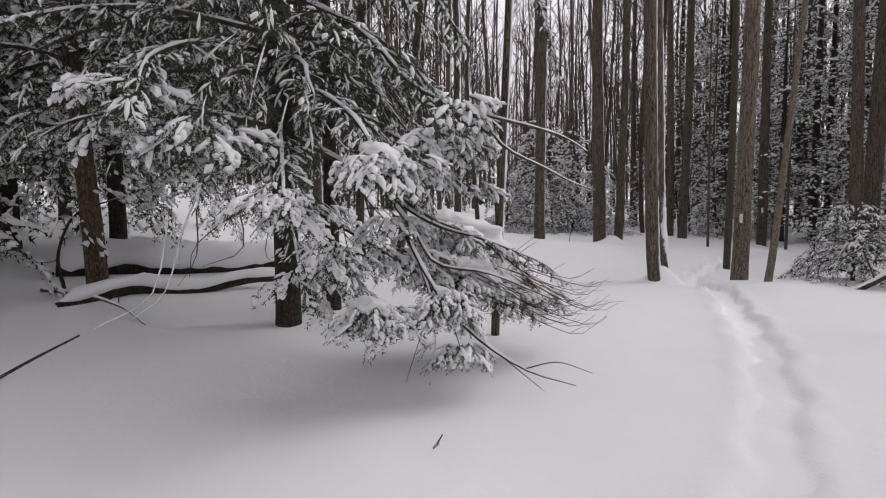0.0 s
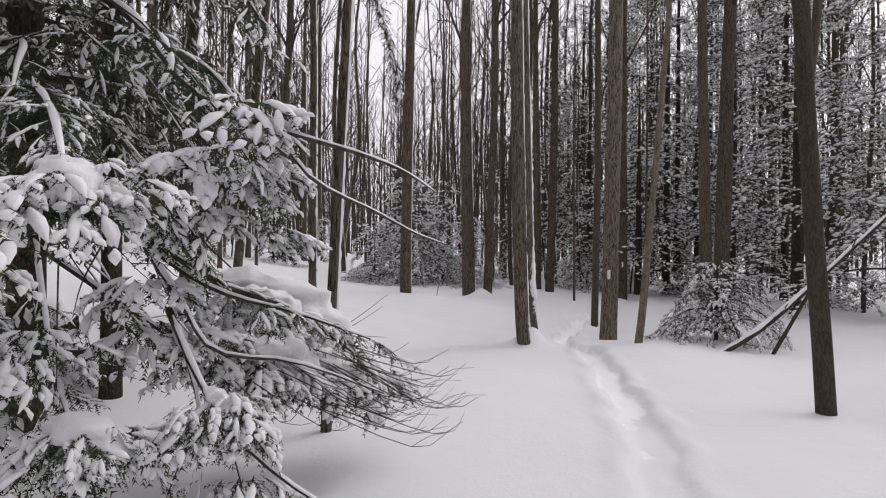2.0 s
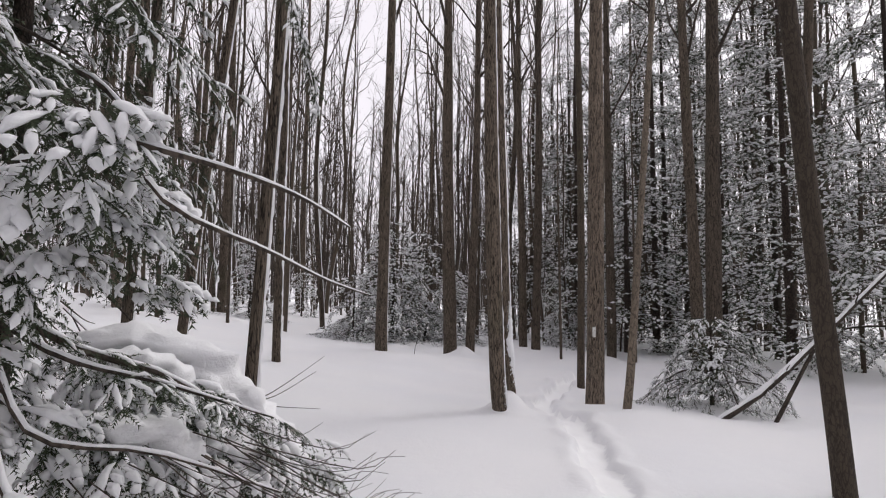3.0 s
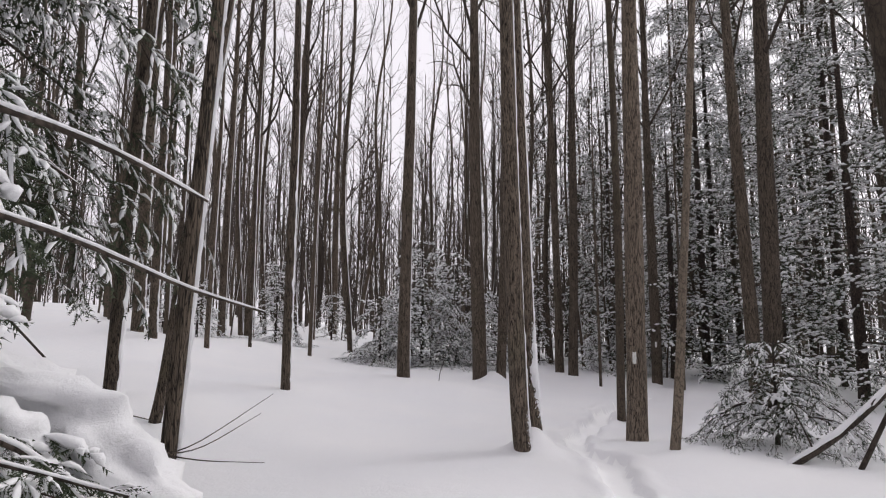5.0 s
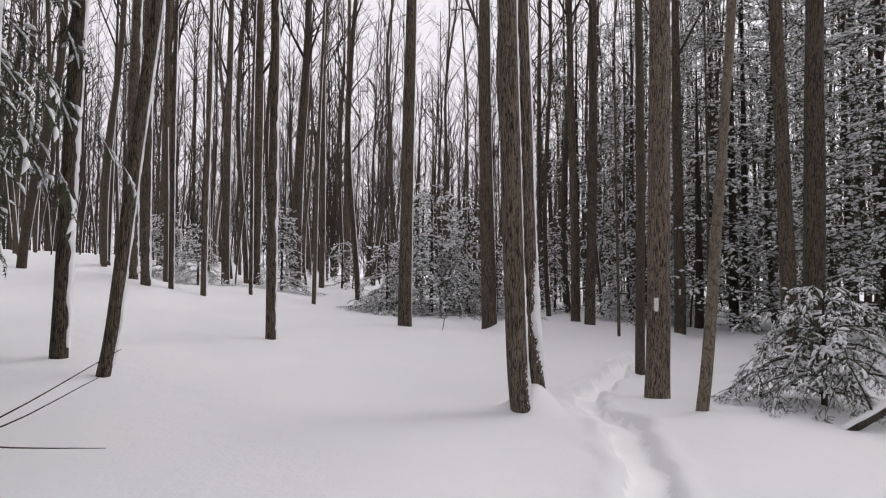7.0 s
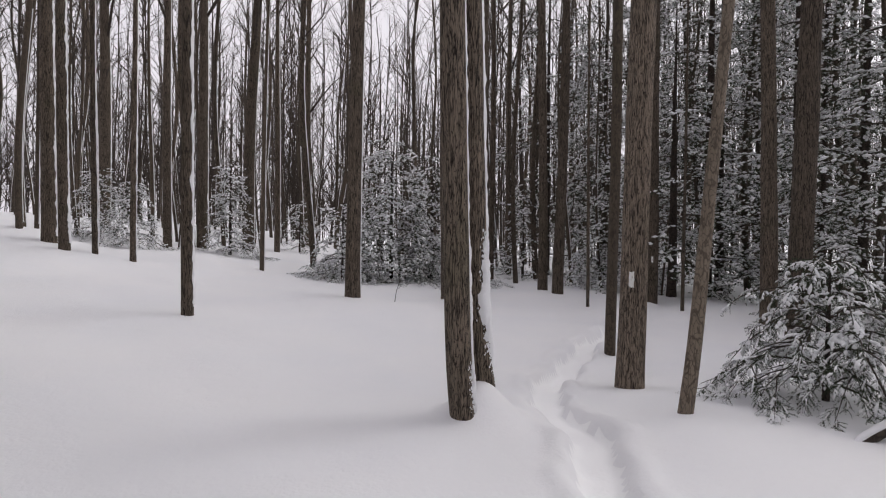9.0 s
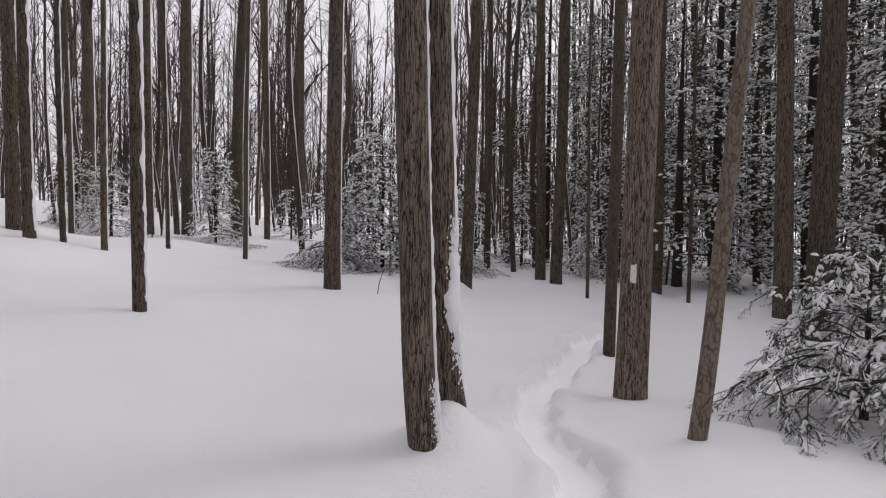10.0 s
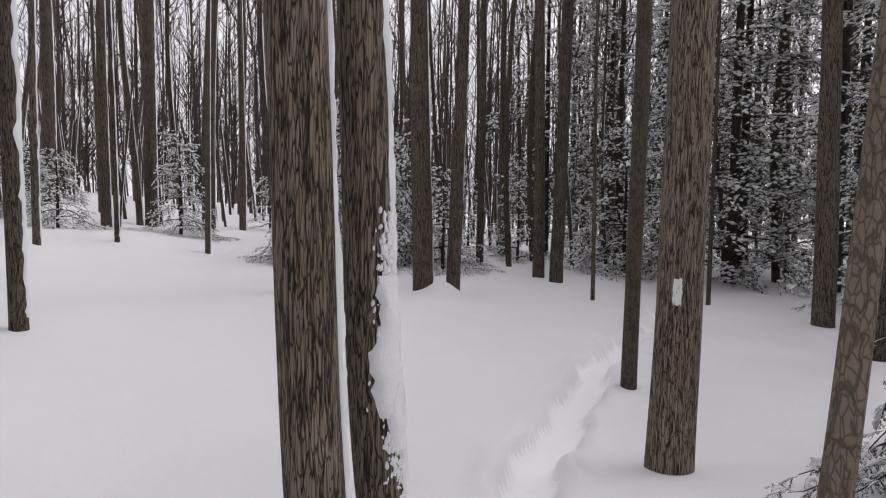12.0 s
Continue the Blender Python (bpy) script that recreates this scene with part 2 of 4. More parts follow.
def trail_z(x, y):
    """The trodden furrow, half filled by new snow, with single steps in it."""
    out = np.zeros_like(x)
    near = (x > -2) & (x < 13) & (y > -3.2) & (y < 22)
    px, py = x[near], y[near]
    best, run, side = np.full(px.shape, 9.0), np.zeros(px.shape), np.full(px.shape, 9.0)
    d = np.gradient(TRAIL, axis=0)
    d /= np.linalg.norm(d, axis=1)[:, None]
    for i in range(len(TRAIL)):
        dx, dy = px - TRAIL[i, 0], py - TRAIL[i, 1]
        r = np.hypot(dx, dy)
        win = r < best
        best, run = np.where(win, r, best), np.where(win, TRAIL_RUN[i], run)
        side = np.where(win, dx * d[i, 1] - dy * d[i, 0], side)
    wob = 0.03 * np.sin(run * 5.1) + 0.02 * np.sin(run * 11.3 + 1)
    s = side + wob
    fade = 1 / (1 + np.exp(-(run - 9.5) / 1.3))
    depth = 0.025 + 0.085 * fade
    zz = -depth * np.exp(-(np.abs(s) / 0.15) ** 12)
    zz += (0.008 + 0.02 * fade) * np.exp(-((np.abs(s) - 0.25) / 0.07) ** 2) * (1 + 0.6 * np.sin(run * 7.7 + side * 9))
    for off, w in ((0.0, 0.09), (0.34, -0.09)):
        ph = (run + off) % 0.68 - 0.34
        zz -= (0.01 + 0.006 * fade) * (1 + 0.8 * np.sin(run * 1.9 + w * 20)) * np.exp(-(ph / 0.13) ** 2 - ((s - w) / 0.075) ** 2)
    out[near] = zz
    return out


def spaced(lo, a, b, hi, step, growth):
    out = list(np.arange(a, b, step))
    s, v = step, out[-1]
    while v < hi:
        s *= growth
        v += s
        out.append(v)
    s, v = step, a
    while v > lo:
        s *= growth
        v -= s
        out.insert(0, v)
    return np.array(out)


def build_ground():
    xs, ys = spaced(-1500, -1.0, 6.5, 1500, 0.04, 1.12), spaced(-1500, -0.5, 12.5, 1500, 0.045, 1.12)
    X, Y = np.meshgrid(xs, ys)
    T = trail_z(X, Y)
    Z = ground_z(X, Y) + T
    v = np.stack([X, Y, Z], -1).reshape(-1, 3)
    nx = len(xs)
    i, j = np.meshgrid(np.arange(len(ys) - 1), np.arange(nx - 1), indexing="ij")
    f = np.stack([i * nx + j, i * nx + j + 1, (i + 1) * nx + j + 1, (i + 1) * nx + j], -1).reshape(-1, 4)
    me = mesh_from("ground", [(v, f, 0)], [SNOW, SNOW_TRAIL_PALE])
    # faces deep in the furrow take the whiter snow colour
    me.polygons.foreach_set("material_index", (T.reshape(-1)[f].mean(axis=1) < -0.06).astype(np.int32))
    g = new("ground", me)
    tagged(g, "deep soft fresh snow with a trodden footpath furrow", "snow", kind="structure")


build_ground()


def gz(x, y):
    return float(ground_z(x, y))


# ---- bare hardwood trees ----


def rough_trunk(path, radii, sides, rng, wob=0.05, flare=0.0):
    v, f = tube(path, radii, sides)
    n = len(path)
    v = v.reshape(n, sides, 3)
    c = np.asarray(path)[:, None]
    ang = np.arange(sides) / sides * 2 * np.pi
    zz = np.asarray(path)[:, 2][:, None]
    k = 1 + wob * (np.sin(2 * ang + rng.uniform(0, 6) + zz * 1.3) * 0.6 + np.sin(3 * ang + rng.uniform(0, 6) - zz * 2.1) * 0.5 + np.sin(5 * ang + zz * 4.3) * 0.3)
    if flare:
        k = k * (1 + flare * np.exp(-np.maximum(zz - zz[0], 0) / 0.25) * (1 + 0.35 * np.sin(4 * ang + rng.uniform(0, 6))))
    return (c + (v - c) * k[..., None]).reshape(-1, 3), f


def twigs(base, way, length, radius, rng, depth, sides=4, up=0.35):
    """A limb and its side branches, as tubes."""
    steps = 2 if depth == 0 else 3
    w = np.asarray(way, float) / np.linalg.norm(way)
    pts, p = [np.array(base, float)], np.array(base, float)
    jog = rng.normal(0, 0.16, (steps, 3))
    for i in range(steps):
        w = w + jog[i] + UP * up * 0.3
        w = w / math.sqrt(w @ w)
        p = p + w * length / steps
        pts.append(p)
    pts = np.array(pts)
    out = [tube(pts, np.linspace(radius, radius * 0.25, len(pts)), sides)]
    if depth > 0:
        for k in range(3 if depth == 1 else 5):
            s = rng.uniform(0.2, 0.97)
            i = min(int(s * steps), steps - 1)
            d = pts[i + 1] - pts[i]
            q = pts[i] + d * (s * steps - i)
            d = d / math.sqrt(d @ d)
            side = rng.normal(0, 1, 3)
            side = side - d * (side @ d)
            side = side / (math.sqrt(side @ side) + 1e-9)
            out += twigs(q, d * 0.85 + side * 0.6, length * rng.uniform(0.35, 0.55), radius * 0.45, rng, depth - 1, 3, up)
    return out


def trunk_path(rng, height, lean, bow, foot=(0.0, 0.0)):
    """Trunk line from below the snow up; lean is the sideways run a metre of height, foot an offset that fades within a metre."""
    zs = np.concatenate([np.arange(-0.25, 4.0, 0.12), np.arange(4.0, height, 0.7), [height]])
    h = np.maximum(zs, 0)
    a, b = rng.uniform(0, 6, 2)
    x = lean[0] * h + bow * np.sin(h * 0.55 + a) - bow * math.sin(a) + foot[0] * np.exp(-h / 0.4)
    y = lean[1] * h + bow * np.sin(h * 0.5 + b) - bow * math.sin(b) + foot[1] * np.exp(-h / 0.4)
    return np.stack([x, y, zs], 1)


def radius_at(h, dia, height):
    return 0.5 * dia * (1 - 0.75 * np.clip(h / height, 0, 1) ** 1.2)


def snow_strip(path, radii, facing, half, top, rng, ragged=0.9, thick=0.012, row=0.06, bottom=0.0):
    """Wind-blown snow that clings to one side of a trunk, with a ragged edge."""
    keep = [i for i in range(len(path)) if bottom <= path[i][2] <= top]
    if len(keep) < 3:
        return None
    zs = np.linspace(path[keep[0]][2], path[keep[-1]][2], max(12, int((path[keep[-1]][2] - path[keep[0]][2]) / row)))
    cx, cy = np.interp(zs, path[:, 2], path[:, 0]), np.interp(zs, path[:, 2], path[:, 1])
    rr = np.interp(zs, path[:, 2], radii)
    n, m = len(zs), 7 if row < 0.1 else 5
    jag = lambda: np.convolve(rng.normal(0, 1, n + 4), np.ones(3) / 3, "same")[2:-2] * ragged
    slow = np.convolve(rng.normal(0, 1, n + 30), np.ones(20) / 20, "same")[15:-15] * 2.0
    lo, hi = -half * np.clip(1 + jag() + slow * 0.5, 0.05, 2.2), half * np.clip(1 + jag() + slow * 0.5, 0.05, 2.2)
    v = np.zeros((n, m, 3))
    for j in range(m):
        s = j / (m - 1)
        ang = facing + lo + (hi - lo) * s
        lift = thick * (1 - (2 * s - 1) ** 4) * np.clip(1 + 0.4 * rng.normal(0, 1, n), 0.3, 2) - (0.004 if j in (0, m - 1) else 0)
        v[:, j] = np.stack([cx + (rr + lift) * np.cos(ang), cy + (rr + lift) * np.sin(ang), zs], 1)
    i, j = np.meshgrid(np.arange(n - 1), np.arange(m - 1), indexing="ij")
    f = np.stack([i * m + j, i * m + j + 1, (i + 1) * m + j + 1, (i + 1) * m + j], -1).reshape(-1, 4)
    return v.reshape(-1, 3), f


def hardwood(x, y, dia, label, seed, height=17.0, lean=(0.0, 0.0), bow=0.02, foot=(0.0, 0.0), bark=None, sides=14, strip=0.45, facing=0.35, strip_top=9.0,
             crown=6.5, limbs=12, group="", z=None, flare=0.12, fork=None, depth=2, name="hardwood_tree", parts=True, row=0.06):
    rng = np.random.default_rng(seed)
    root = thing(name, (x, y, gz(x, y) if z is None else z), label, "tree", group)
    path = trunk_path(rng, height, lean, bow, foot)
    radii = radius_at(np.maximum(path[:, 2], 0), dia, height)
    part("trunk", mesh_from("trunk", [(*rough_trunk(path, radii, sides, rng, 0.05, flare), 0)], [bark or BARK]), root)
    pieces = []
    for k in range(limbs):
        h = crown + (height - crown) * (k + rng.uniform(0, 1)) / limbs
        i = int(np.argmin(np.abs(path[:, 2] - h)))
        a = rng.uniform(0, 2 * np.pi)
        limb = twigs(path[i], (math.cos(a), math.sin(a), rng.uniform(0.9, 2.6)), rng.uniform(2.4, 4.6) * (1.15 - 0.6 * (h - crown) / (height - crown + 0.1)) * min(1, height / 14), radii[i] * 0.4, rng, depth, 4)
        if parts:
            part("limb", mesh_from("limb", [(*joined(limb), 0)], [TWIG]), root)
        else:
            pieces += limb
    if fork:
        i = int(np.argmin(np.abs(path[:, 2] - fork[0])))
        pts = bend([path[i], path[i] + np.array((fork[1] * 0.4, fork[2] * 0.4, 1.0)), path[i] + np.array((fork[1], fork[2], 4.0)), path[i] + np.array((fork[1] * 1.6, fork[2] * 1.6, 9.0))], 24)
        part("fork_stem", mesh_from("fork_stem", [(*tube(pts, np.linspace(radii[i] * 0.62, 0.02, 24), 10), 0)], [bark or BARK]), root)
    if pieces:
        tagged(part("crown", mesh_from("crown", [(*joined(pieces), 0)], [TWIG]), root), kind="stuff")
    if strip > 0:
        s = snow_strip(path, radii * 1.03, facing, strip, strip_top, rng, row=row)
        if s:
            part("snow_strip", mesh_from("snow_strip", [(*s, 0)], [SNOW_LOAD]), root, "strip of wind-blown snow on the bark")
    return root, path, radii


def blaze(root, path, radii, z, way, width, tall):
    """A painted trail mark that follows the bark."""
    n, m = 9, 6
    v = np.zeros((n, m, 3))
    rng = np.random.default_rng(5)
    for i in range(n):
        h = z + tall * (i / (n - 1) - 0.5)
        k = int(np.argmin(np.abs(path[:, 2] - h)))
        r = radii[k] * 1.06 + 0.003
        cx, cy = np.interp(h, path[:, 2], path[:, 0]), np.interp(h, path[:, 2], path[:, 1])
        for j in range(m):
            a = way + width / r * (j / (m - 1) - 0.5) * (1 + 0.06 * rng.normal())
            v[i, j] = cx + r * math.cos(a), cy + r * math.sin(a), h + 0.004 * rng.normal() * (i in (0, n - 1))
    i, j = np.meshgrid(np.arange(n - 1), np.arange(m - 1), indexing="ij")
    f = np.stack([i * m + j, i * m + j + 1, (i + 1) * m + j + 1, (i + 1) * m + j], -1).reshape(-1, 4)
    part("paint_blaze", mesh_from("paint_blaze", [(v.reshape(-1, 3), f, 0)], [PAINT]), root, "white painted trail blaze")


def crust(root, path, radii, way, spread, low, high, count, seed):
    """Crumbs of wind-packed snow stuck in the furrows of the bark."""
    rng = np.random.default_rng(seed)
    ball, faces = tube([(0, 0, -1.0), (0, 0, -0.55), (0, 0, 0.3), (0, 0, 1.0)], (0.2, 0.9, 0.9, 0.15), 4)
    mats = []
    for k in range(count):
        h = low + (high - low) * rng.beta(2, 2)
        a = way + spread * rng.normal(0.25, 0.5)
        r = np.interp(h, path[:, 2], radii) * 1.02
        s = rng.uniform(0.003, 0.009)
        m = np.eye(4)
        m[:3, :3] = np.diag((s, s, s * rng.uniform(0.7, 2.2))) @ np.array(Matrix.Rotation(rng.uniform(0, 6), 3, "Z")) @ (np.eye(3) + rng.normal(0, 0.18, (3, 3)))
        m[:3, 3] = np.interp(h, path[:, 2], path[:, 0]) + r * math.cos(a), np.interp(h, path[:, 2], path[:, 1]) + r * math.sin(a), h
        mats.append(m)
    p = part("snow_crust", mesh_from("snow_crust", [(*stamped((ball, faces), mats), 0)], [SNOW_LOAD]), root, "crust of wind-packed snow on the bark")
    tagged(p, kind="stuff")


BARE = "bare trees beside the trail"
r_, p_, d_ = hardwood(3.13, 8.66, 0.19, "bare tree with deeply furrowed bark beside its twin", 1, bark=BARK_NEAR, lean=(-0.02, 0.0), bow=0.012, foot=(0.05, 0.0), sides=40, strip=0.1, facing=0.05, group=BARE, z=0.12)
crust(r_, p_, d_, -0.6, 0.6, 0.0, 0.5, 350, 7)
r_, p_, d_ = hardwood(3.32, 8.9, 0.172, "bare furrowed trunk plastered with clinging snow, behind its twin", 2, bark=BARK_NEAR, lean=(-0.024, 0.0), bow=0.012, foot=(0.05, 0.0), sides=40, strip=0.3, facing=0.02, group=BARE, z=0.35)
for k, (low, high, half) in enumerate(((0.42, 1.05, 0.62), (0.3, 0.8, 0.42))):
    part("snow_patch", mesh_from("snow_patch", [(*snow_strip(p_, d_ * 1.04, -0.8 + 0.25 * k, half, high, np.random.default_rng(18 + k), 0.5, 0.016, 0.03, low), 0)], [SNOW_LOAD]), r_, "patch of wind-packed snow on the bark")
crust(r_, p_, d_, -0.75, 0.6, 0.2, 1.2, 1300, 8)
crust(r_, p_, d_, -0.5, 0.9, 0.0, 0.7, 400, 9)
r_, p_, d_ = hardwood(5.17, 10.06, 0.275, "bare tree with a white trail blaze on furrowed bark", 3, bark=BARK_NEAR, lean=(0.018, 0.0), bow=0.01, sides=40, strip=0.12, facing=0.9, group=BARE, z=-0.08)
blaze(r_, p_, d_, 1.15, -2.2, 0.05, 0.155)
hardwood(5.71, 11.61, 0.14, "slender bare tree with smooth greenish bark", 4, bark=BARK_SMOOTH, strip=0.2, facing=0.9, group=BARE)
hardwood(4.88, 8.6, 0.105, "young leaning bare tree with knobbly smooth bark", 5, height=11, lean=(0.095, 0.02), bow=0.03, foot=(-0.03, 0.0), bark=BARK_PALE, strip=0, group=BARE, crown=5)
hardwood(5.0, 5.65, 0.165, "leaning bare tree with smooth bark and a fork", 6, lean=(-0.09, 0.0), bow=0.02, bark=BARK_SMOOTH, strip=0.1, group=BARE, fork=(2.9, 0.5, 0.2))
hardwood(2.49, 15.0, 0.265, "straight bare tree with dark bark", 7, lean=(0.01, 0), bow=0.015, strip=0.25, facing=0.3, group=BARE)
hardwood(4.6, 17.0, 0.36, "thick bare tree with furrowed bark on a snow mound", 8, lean=(-0.015, 0), strip=0.2, facing=0.2, group=BARE)
hardwood(5.12, 16.9, 0.24, "bare tree leaning away from its neighbour", 9, lean=(0.02, 0), strip=0.15, group=BARE)
hardwood(7.45, 18.0, 0.27, "bare tree with greenish lower bark", 10, lean=(0.015, 0), strip=0.12, facing=0.9, group=BARE)
hardwood(7.25, 18.5, 0.24, "bare tree close behind another trunk", 11, lean=(-0.012, 0), strip=0.12, facing=0.9, group=BARE)
hardwood(7.54, 16.44, 0.075, "thin straight bare sapling", 12, height=9, strip=0, group=BARE, crown=4, limbs=8, depth=1)
hardwood(9.69, 16.3, 0.08, "thin straight bare sapling", 13, height=9, strip=0, group=BARE, crown=4, limbs=8, depth=1)
hardwood(0.32, 12.66, 0.15, "bare tree with snow knots along its bark", 14, lean=(-0.012, 0), bow=0.025, strip=0.45, facing=0.1, group=BARE)
hardwood(-0.73, 9.69, 0.13, "slim bare tree leaning and curved at the foot", 15, lean=(0.075, 0), bow=0.05, foot=(-0.06, 0), strip=0.18, facing=0.2, group=BARE)
hardwood(-1.5, 10.3, 0.17, "bare tree with a broad strip of clinging snow", 16, lean=(0.03, 0), bow=0.02, strip=0.42, facing=0.1, group=BARE)
hardwood(0.47, 5.6, 0.078, "thin crooked bare tree with snow knots", 17, height=10, lean=(0.03, 0.0), bow=0.03, strip=0.14, facing=0.1, group=BARE, crown=4.5, limbs=8)
hardwood(0.19, 20.65, 0.12, "thin pale bare tree beside a thicker one", 18, height=12, lean=(0.02, 0), bark=BARK_SMOOTH, strip=0.2, group=BARE)
hardwood(-1.1, 26.7, 0.42, "thick dark bare tree with curved trunk", 19, lean=(0.03, 0), bow=0.06, strip=0.15, group=BARE, height=20)
hardwood(-1.43, 19.9, 0.1, "thin bare tree with snow in its crooks", 20, height=12, strip=0.4, facing=0.2, group=BARE)
hardwood(-2.28, 18.5, 0.13, "slim bare tree with snow on its bark", 21, height=13, strip=0.35, facing=0.2, group=BARE)
hardwood(-4.02, 18.6, 0.3, "thick bare tree with a snow strip", 22, strip=0.3, facing=0.2, group=BARE)
hardwood(-3.45, 18.0, 0.22, "bare tree with snow on its flank", 23, strip=0.35, facing=0.2, group=BARE, lean=(-0.02, 0))
hardwood(-2.98, 18.3, 0.12, "slim bare tree with snow on its bark", 24, strip=0.35, facing=0.2, group=BARE)
hardwood(0.48, 35.6, 0.4, "tall bare tree in the snowy wood", 25, strip=0.15, group=BARE, height=20)
hardwood(-2.97, 23.5, 0.26, "tall bare tree in the snowy wood", 26, strip=0.2, group=BARE)
hardwood(-2.3, 25.0, 0.36, "tall bare tree with snow packed at its foot", 27, strip=0.3, group=BARE)
hardwood(-6.9, 29.2, 0.45, "thick old bare tree on the slope", 28, strip=0.2, group=BARE, height=20)
hardwood(-0.16, 27.4, 0.22, "tall bare tree in the snowy wood", 29, strip=0.2, group=BARE)
r_, p_, d_ = hardwood(10.15, 18.4, 0.3, "dark bare tree with a white trail blaze", 30, strip=0.1, facing=0.9, group=BARE)
blaze(r_, p_, d_, 1.1, -2.1, 0.05, 0.155)
hardwood(6.88, 22.3, 0.2, "straight dark bare tree in the wood", 31, strip=0.1, group=BARE)
hardwood(8.58, 26.2, 0.26, "straight dark bare tree in the wood", 32, strip=0.1, group=BARE)
hardwood(9.12, 12.38, 0.34, "thick dark bare tree leaning slightly", 33, lean=(0.03, 0), strip=0.1, facing=0.9, group=BARE, height=19)
hardwood(10.19, 14.29, 0.3, "dark bare tree beside a thicker trunk", 34, lean=(-0.02, 0), strip=0.1, facing=0.9, group=BARE, height=19)

# ---- hemlock sprays: fans of needled twigs with snow lying on them ----


def lump(path, radii, rng, sides=6, flat=0.75):
    """A soft ridge of snow along a twig."""
    path, radii = np.asarray(path, float), np.asarray(radii, float)
    v, f = tube(path, radii, sides)
    v = v.reshape(len(path), sides, 3)
    c = path[:, None]
    v = c + (v - c) * rng.uniform(0.8, 1.2, (len(path), sides, 1))
    v[..., 2] = c[..., 2] + (v[..., 2] - c[..., 2]) * flat + radii[:, None] * 0.45
    return v.reshape(-1, 3), f


def make_spray(seed, pairs, needles, cover, fat, pad, sag, rings, sides, crumbs=0):
    """One flat frond of unit length along x: needled side twigs (dark) and the soft fingers of snow that lie on them (white)."""
    rng = np.random.default_rng(seed)
    leaf_v, leaf_f, white = [], [], []
    droop = rng.uniform(0.2, 0.45) * sag

    def axis(s):
        return np.stack([s, 0.09 * np.sin(2.5 * s + seed), -droop * s ** 2], -1)

    lines = [(axis(np.linspace(0, 1, 5)), 0.8)]
    for k in range(pairs):
        for sgn in (-1, 1):
            s = 0.05 + 0.85 * (k + rng.uniform(0, 0.9)) / pairs
            ln = (0.62 - 0.34 * s) * rng.uniform(0.6, 1.2)
            a = sgn * rng.uniform(0.45, 1.05)
            t = np.linspace(0, 1, 4)[:, None]
            dirn = np.array((math.cos(a), math.sin(a), rng.uniform(-0.2, 0.15)))
            lines.append((axis(np.array([s]))[0] + dirn * t * ln - UP * (t ** 2) * ln * rng.uniform(0.2, 0.8) * sag, ln))
    base = 0
    for pts, ln in lines:
        grid = np.linspace(0, 1, len(pts))
        d = pts[-1] - pts[0]
        d = d / (np.linalg.norm(d) + 1e-9)
        side = np.cross(d, UP)
        side /= np.linalg.norm(side) + 1e-9
        leaf_v += [pts[0] - side * 0.01, pts[0] + side * 0.01, pts[-1]]
        leaf_f.append((base, base + 1, base + 2))
        base += 3
        for q in np.linspace(0.08, 1, max(3, int(needles * (0.5 + ln)))):
            x = np.array([np.interp(q, grid, pts[:, c]) for c in range(3)])
            for sgn in (-1, 1):
                w = side * sgn * rng.uniform(0.6, 1.1) + d * rng.uniform(0.4, 1.1) + UP * rng.uniform(-0.6, 0.1)
                size = rng.uniform(0.045, 0.08) * fat
                wide = d * size * 0.3
                leaf_v += [x - wide, x + wide, x + w * size]
                leaf_f.append((base, base + 1, base + 2))
                base += 3
    if crumbs:
        corner = np.array(((1, 0, 0), (0, 1, 0), (-1, 0, 0), (0, -1, 0), (0, 0, 1), (0, 0, -1)), float)
        sides8 = np.array([(a, (a + 1) % 4, 4) for a in range(4)] + [((a + 1) % 4, a, 5) for a in range(4)])
        for k in range(crumbs):
            pts, ln = lines[rng.integers(len(lines))]
            q = rng.uniform(0.25, 1.0)
            at = np.array([np.interp(q, np.linspace(0, 1, len(pts)), pts[:, c]) for c in range(3)])
            shape = corner * rng.uniform((0.06, 0.05, 0.03), (0.14, 0.085, 0.05)) * pad * rng.uniform(0.8, 1.2, (6, 1))
            a = rng.uniform(0, 6)
            turn = np.array(((math.cos(a), -math.sin(a), 0), (math.sin(a), math.cos(a), 0), (0, 0, 1)))
            white.append((shape @ turn.T + at + UP * 0.02 * pad, sides8))
        return (np.array(leaf_v), np.array(leaf_f)), joined(white)
    bulge = np.interp(np.linspace(0, 1, rings), (0, 0.15, 0.6, 0.88, 1), (0.15, 0.6, 1.0, 0.85, 0.12))
    for n, (pts, ln) in enumerate(lines):
        if n and rng.uniform() > cover:
            continue
        lo, hi = rng.uniform(0.05, 0.45), rng.uniform(0.8, 1.0)
        path = np.stack([np.interp(np.linspace(lo, hi, rings), np.linspace(0, 1, len(pts)), pts[:, c]) for c in range(3)], -1)
        white.append(lump(path, pad * rng.uniform(0.045, 0.1) * bulge * rng.uniform(0.7, 1.2, rings), rng, sides, 0.6))
    return (np.array(leaf_v), np.array(leaf_f)), joined(white)


FINE = [make_spray(100 + k, 4, 9, 0.24, 1.2, 0.75, 0.9, 4, 5) for k in range(7)]
LADEN = [make_spray(150 + k, 4, 8, 0.68, 1.3, 1.15, 1.0, 5, 6) for k in range(6)]
COARSE = [make_spray(200 + k, 4, 3, 0, 1.3, 1.0, 0.45, 3, 3, 15) for k in range(6)]
DARK = [make_spray(250 + k, 4, 3, 0, 1.4, 1.1, 0.2, 3, 3, 8) for k in range(6)]


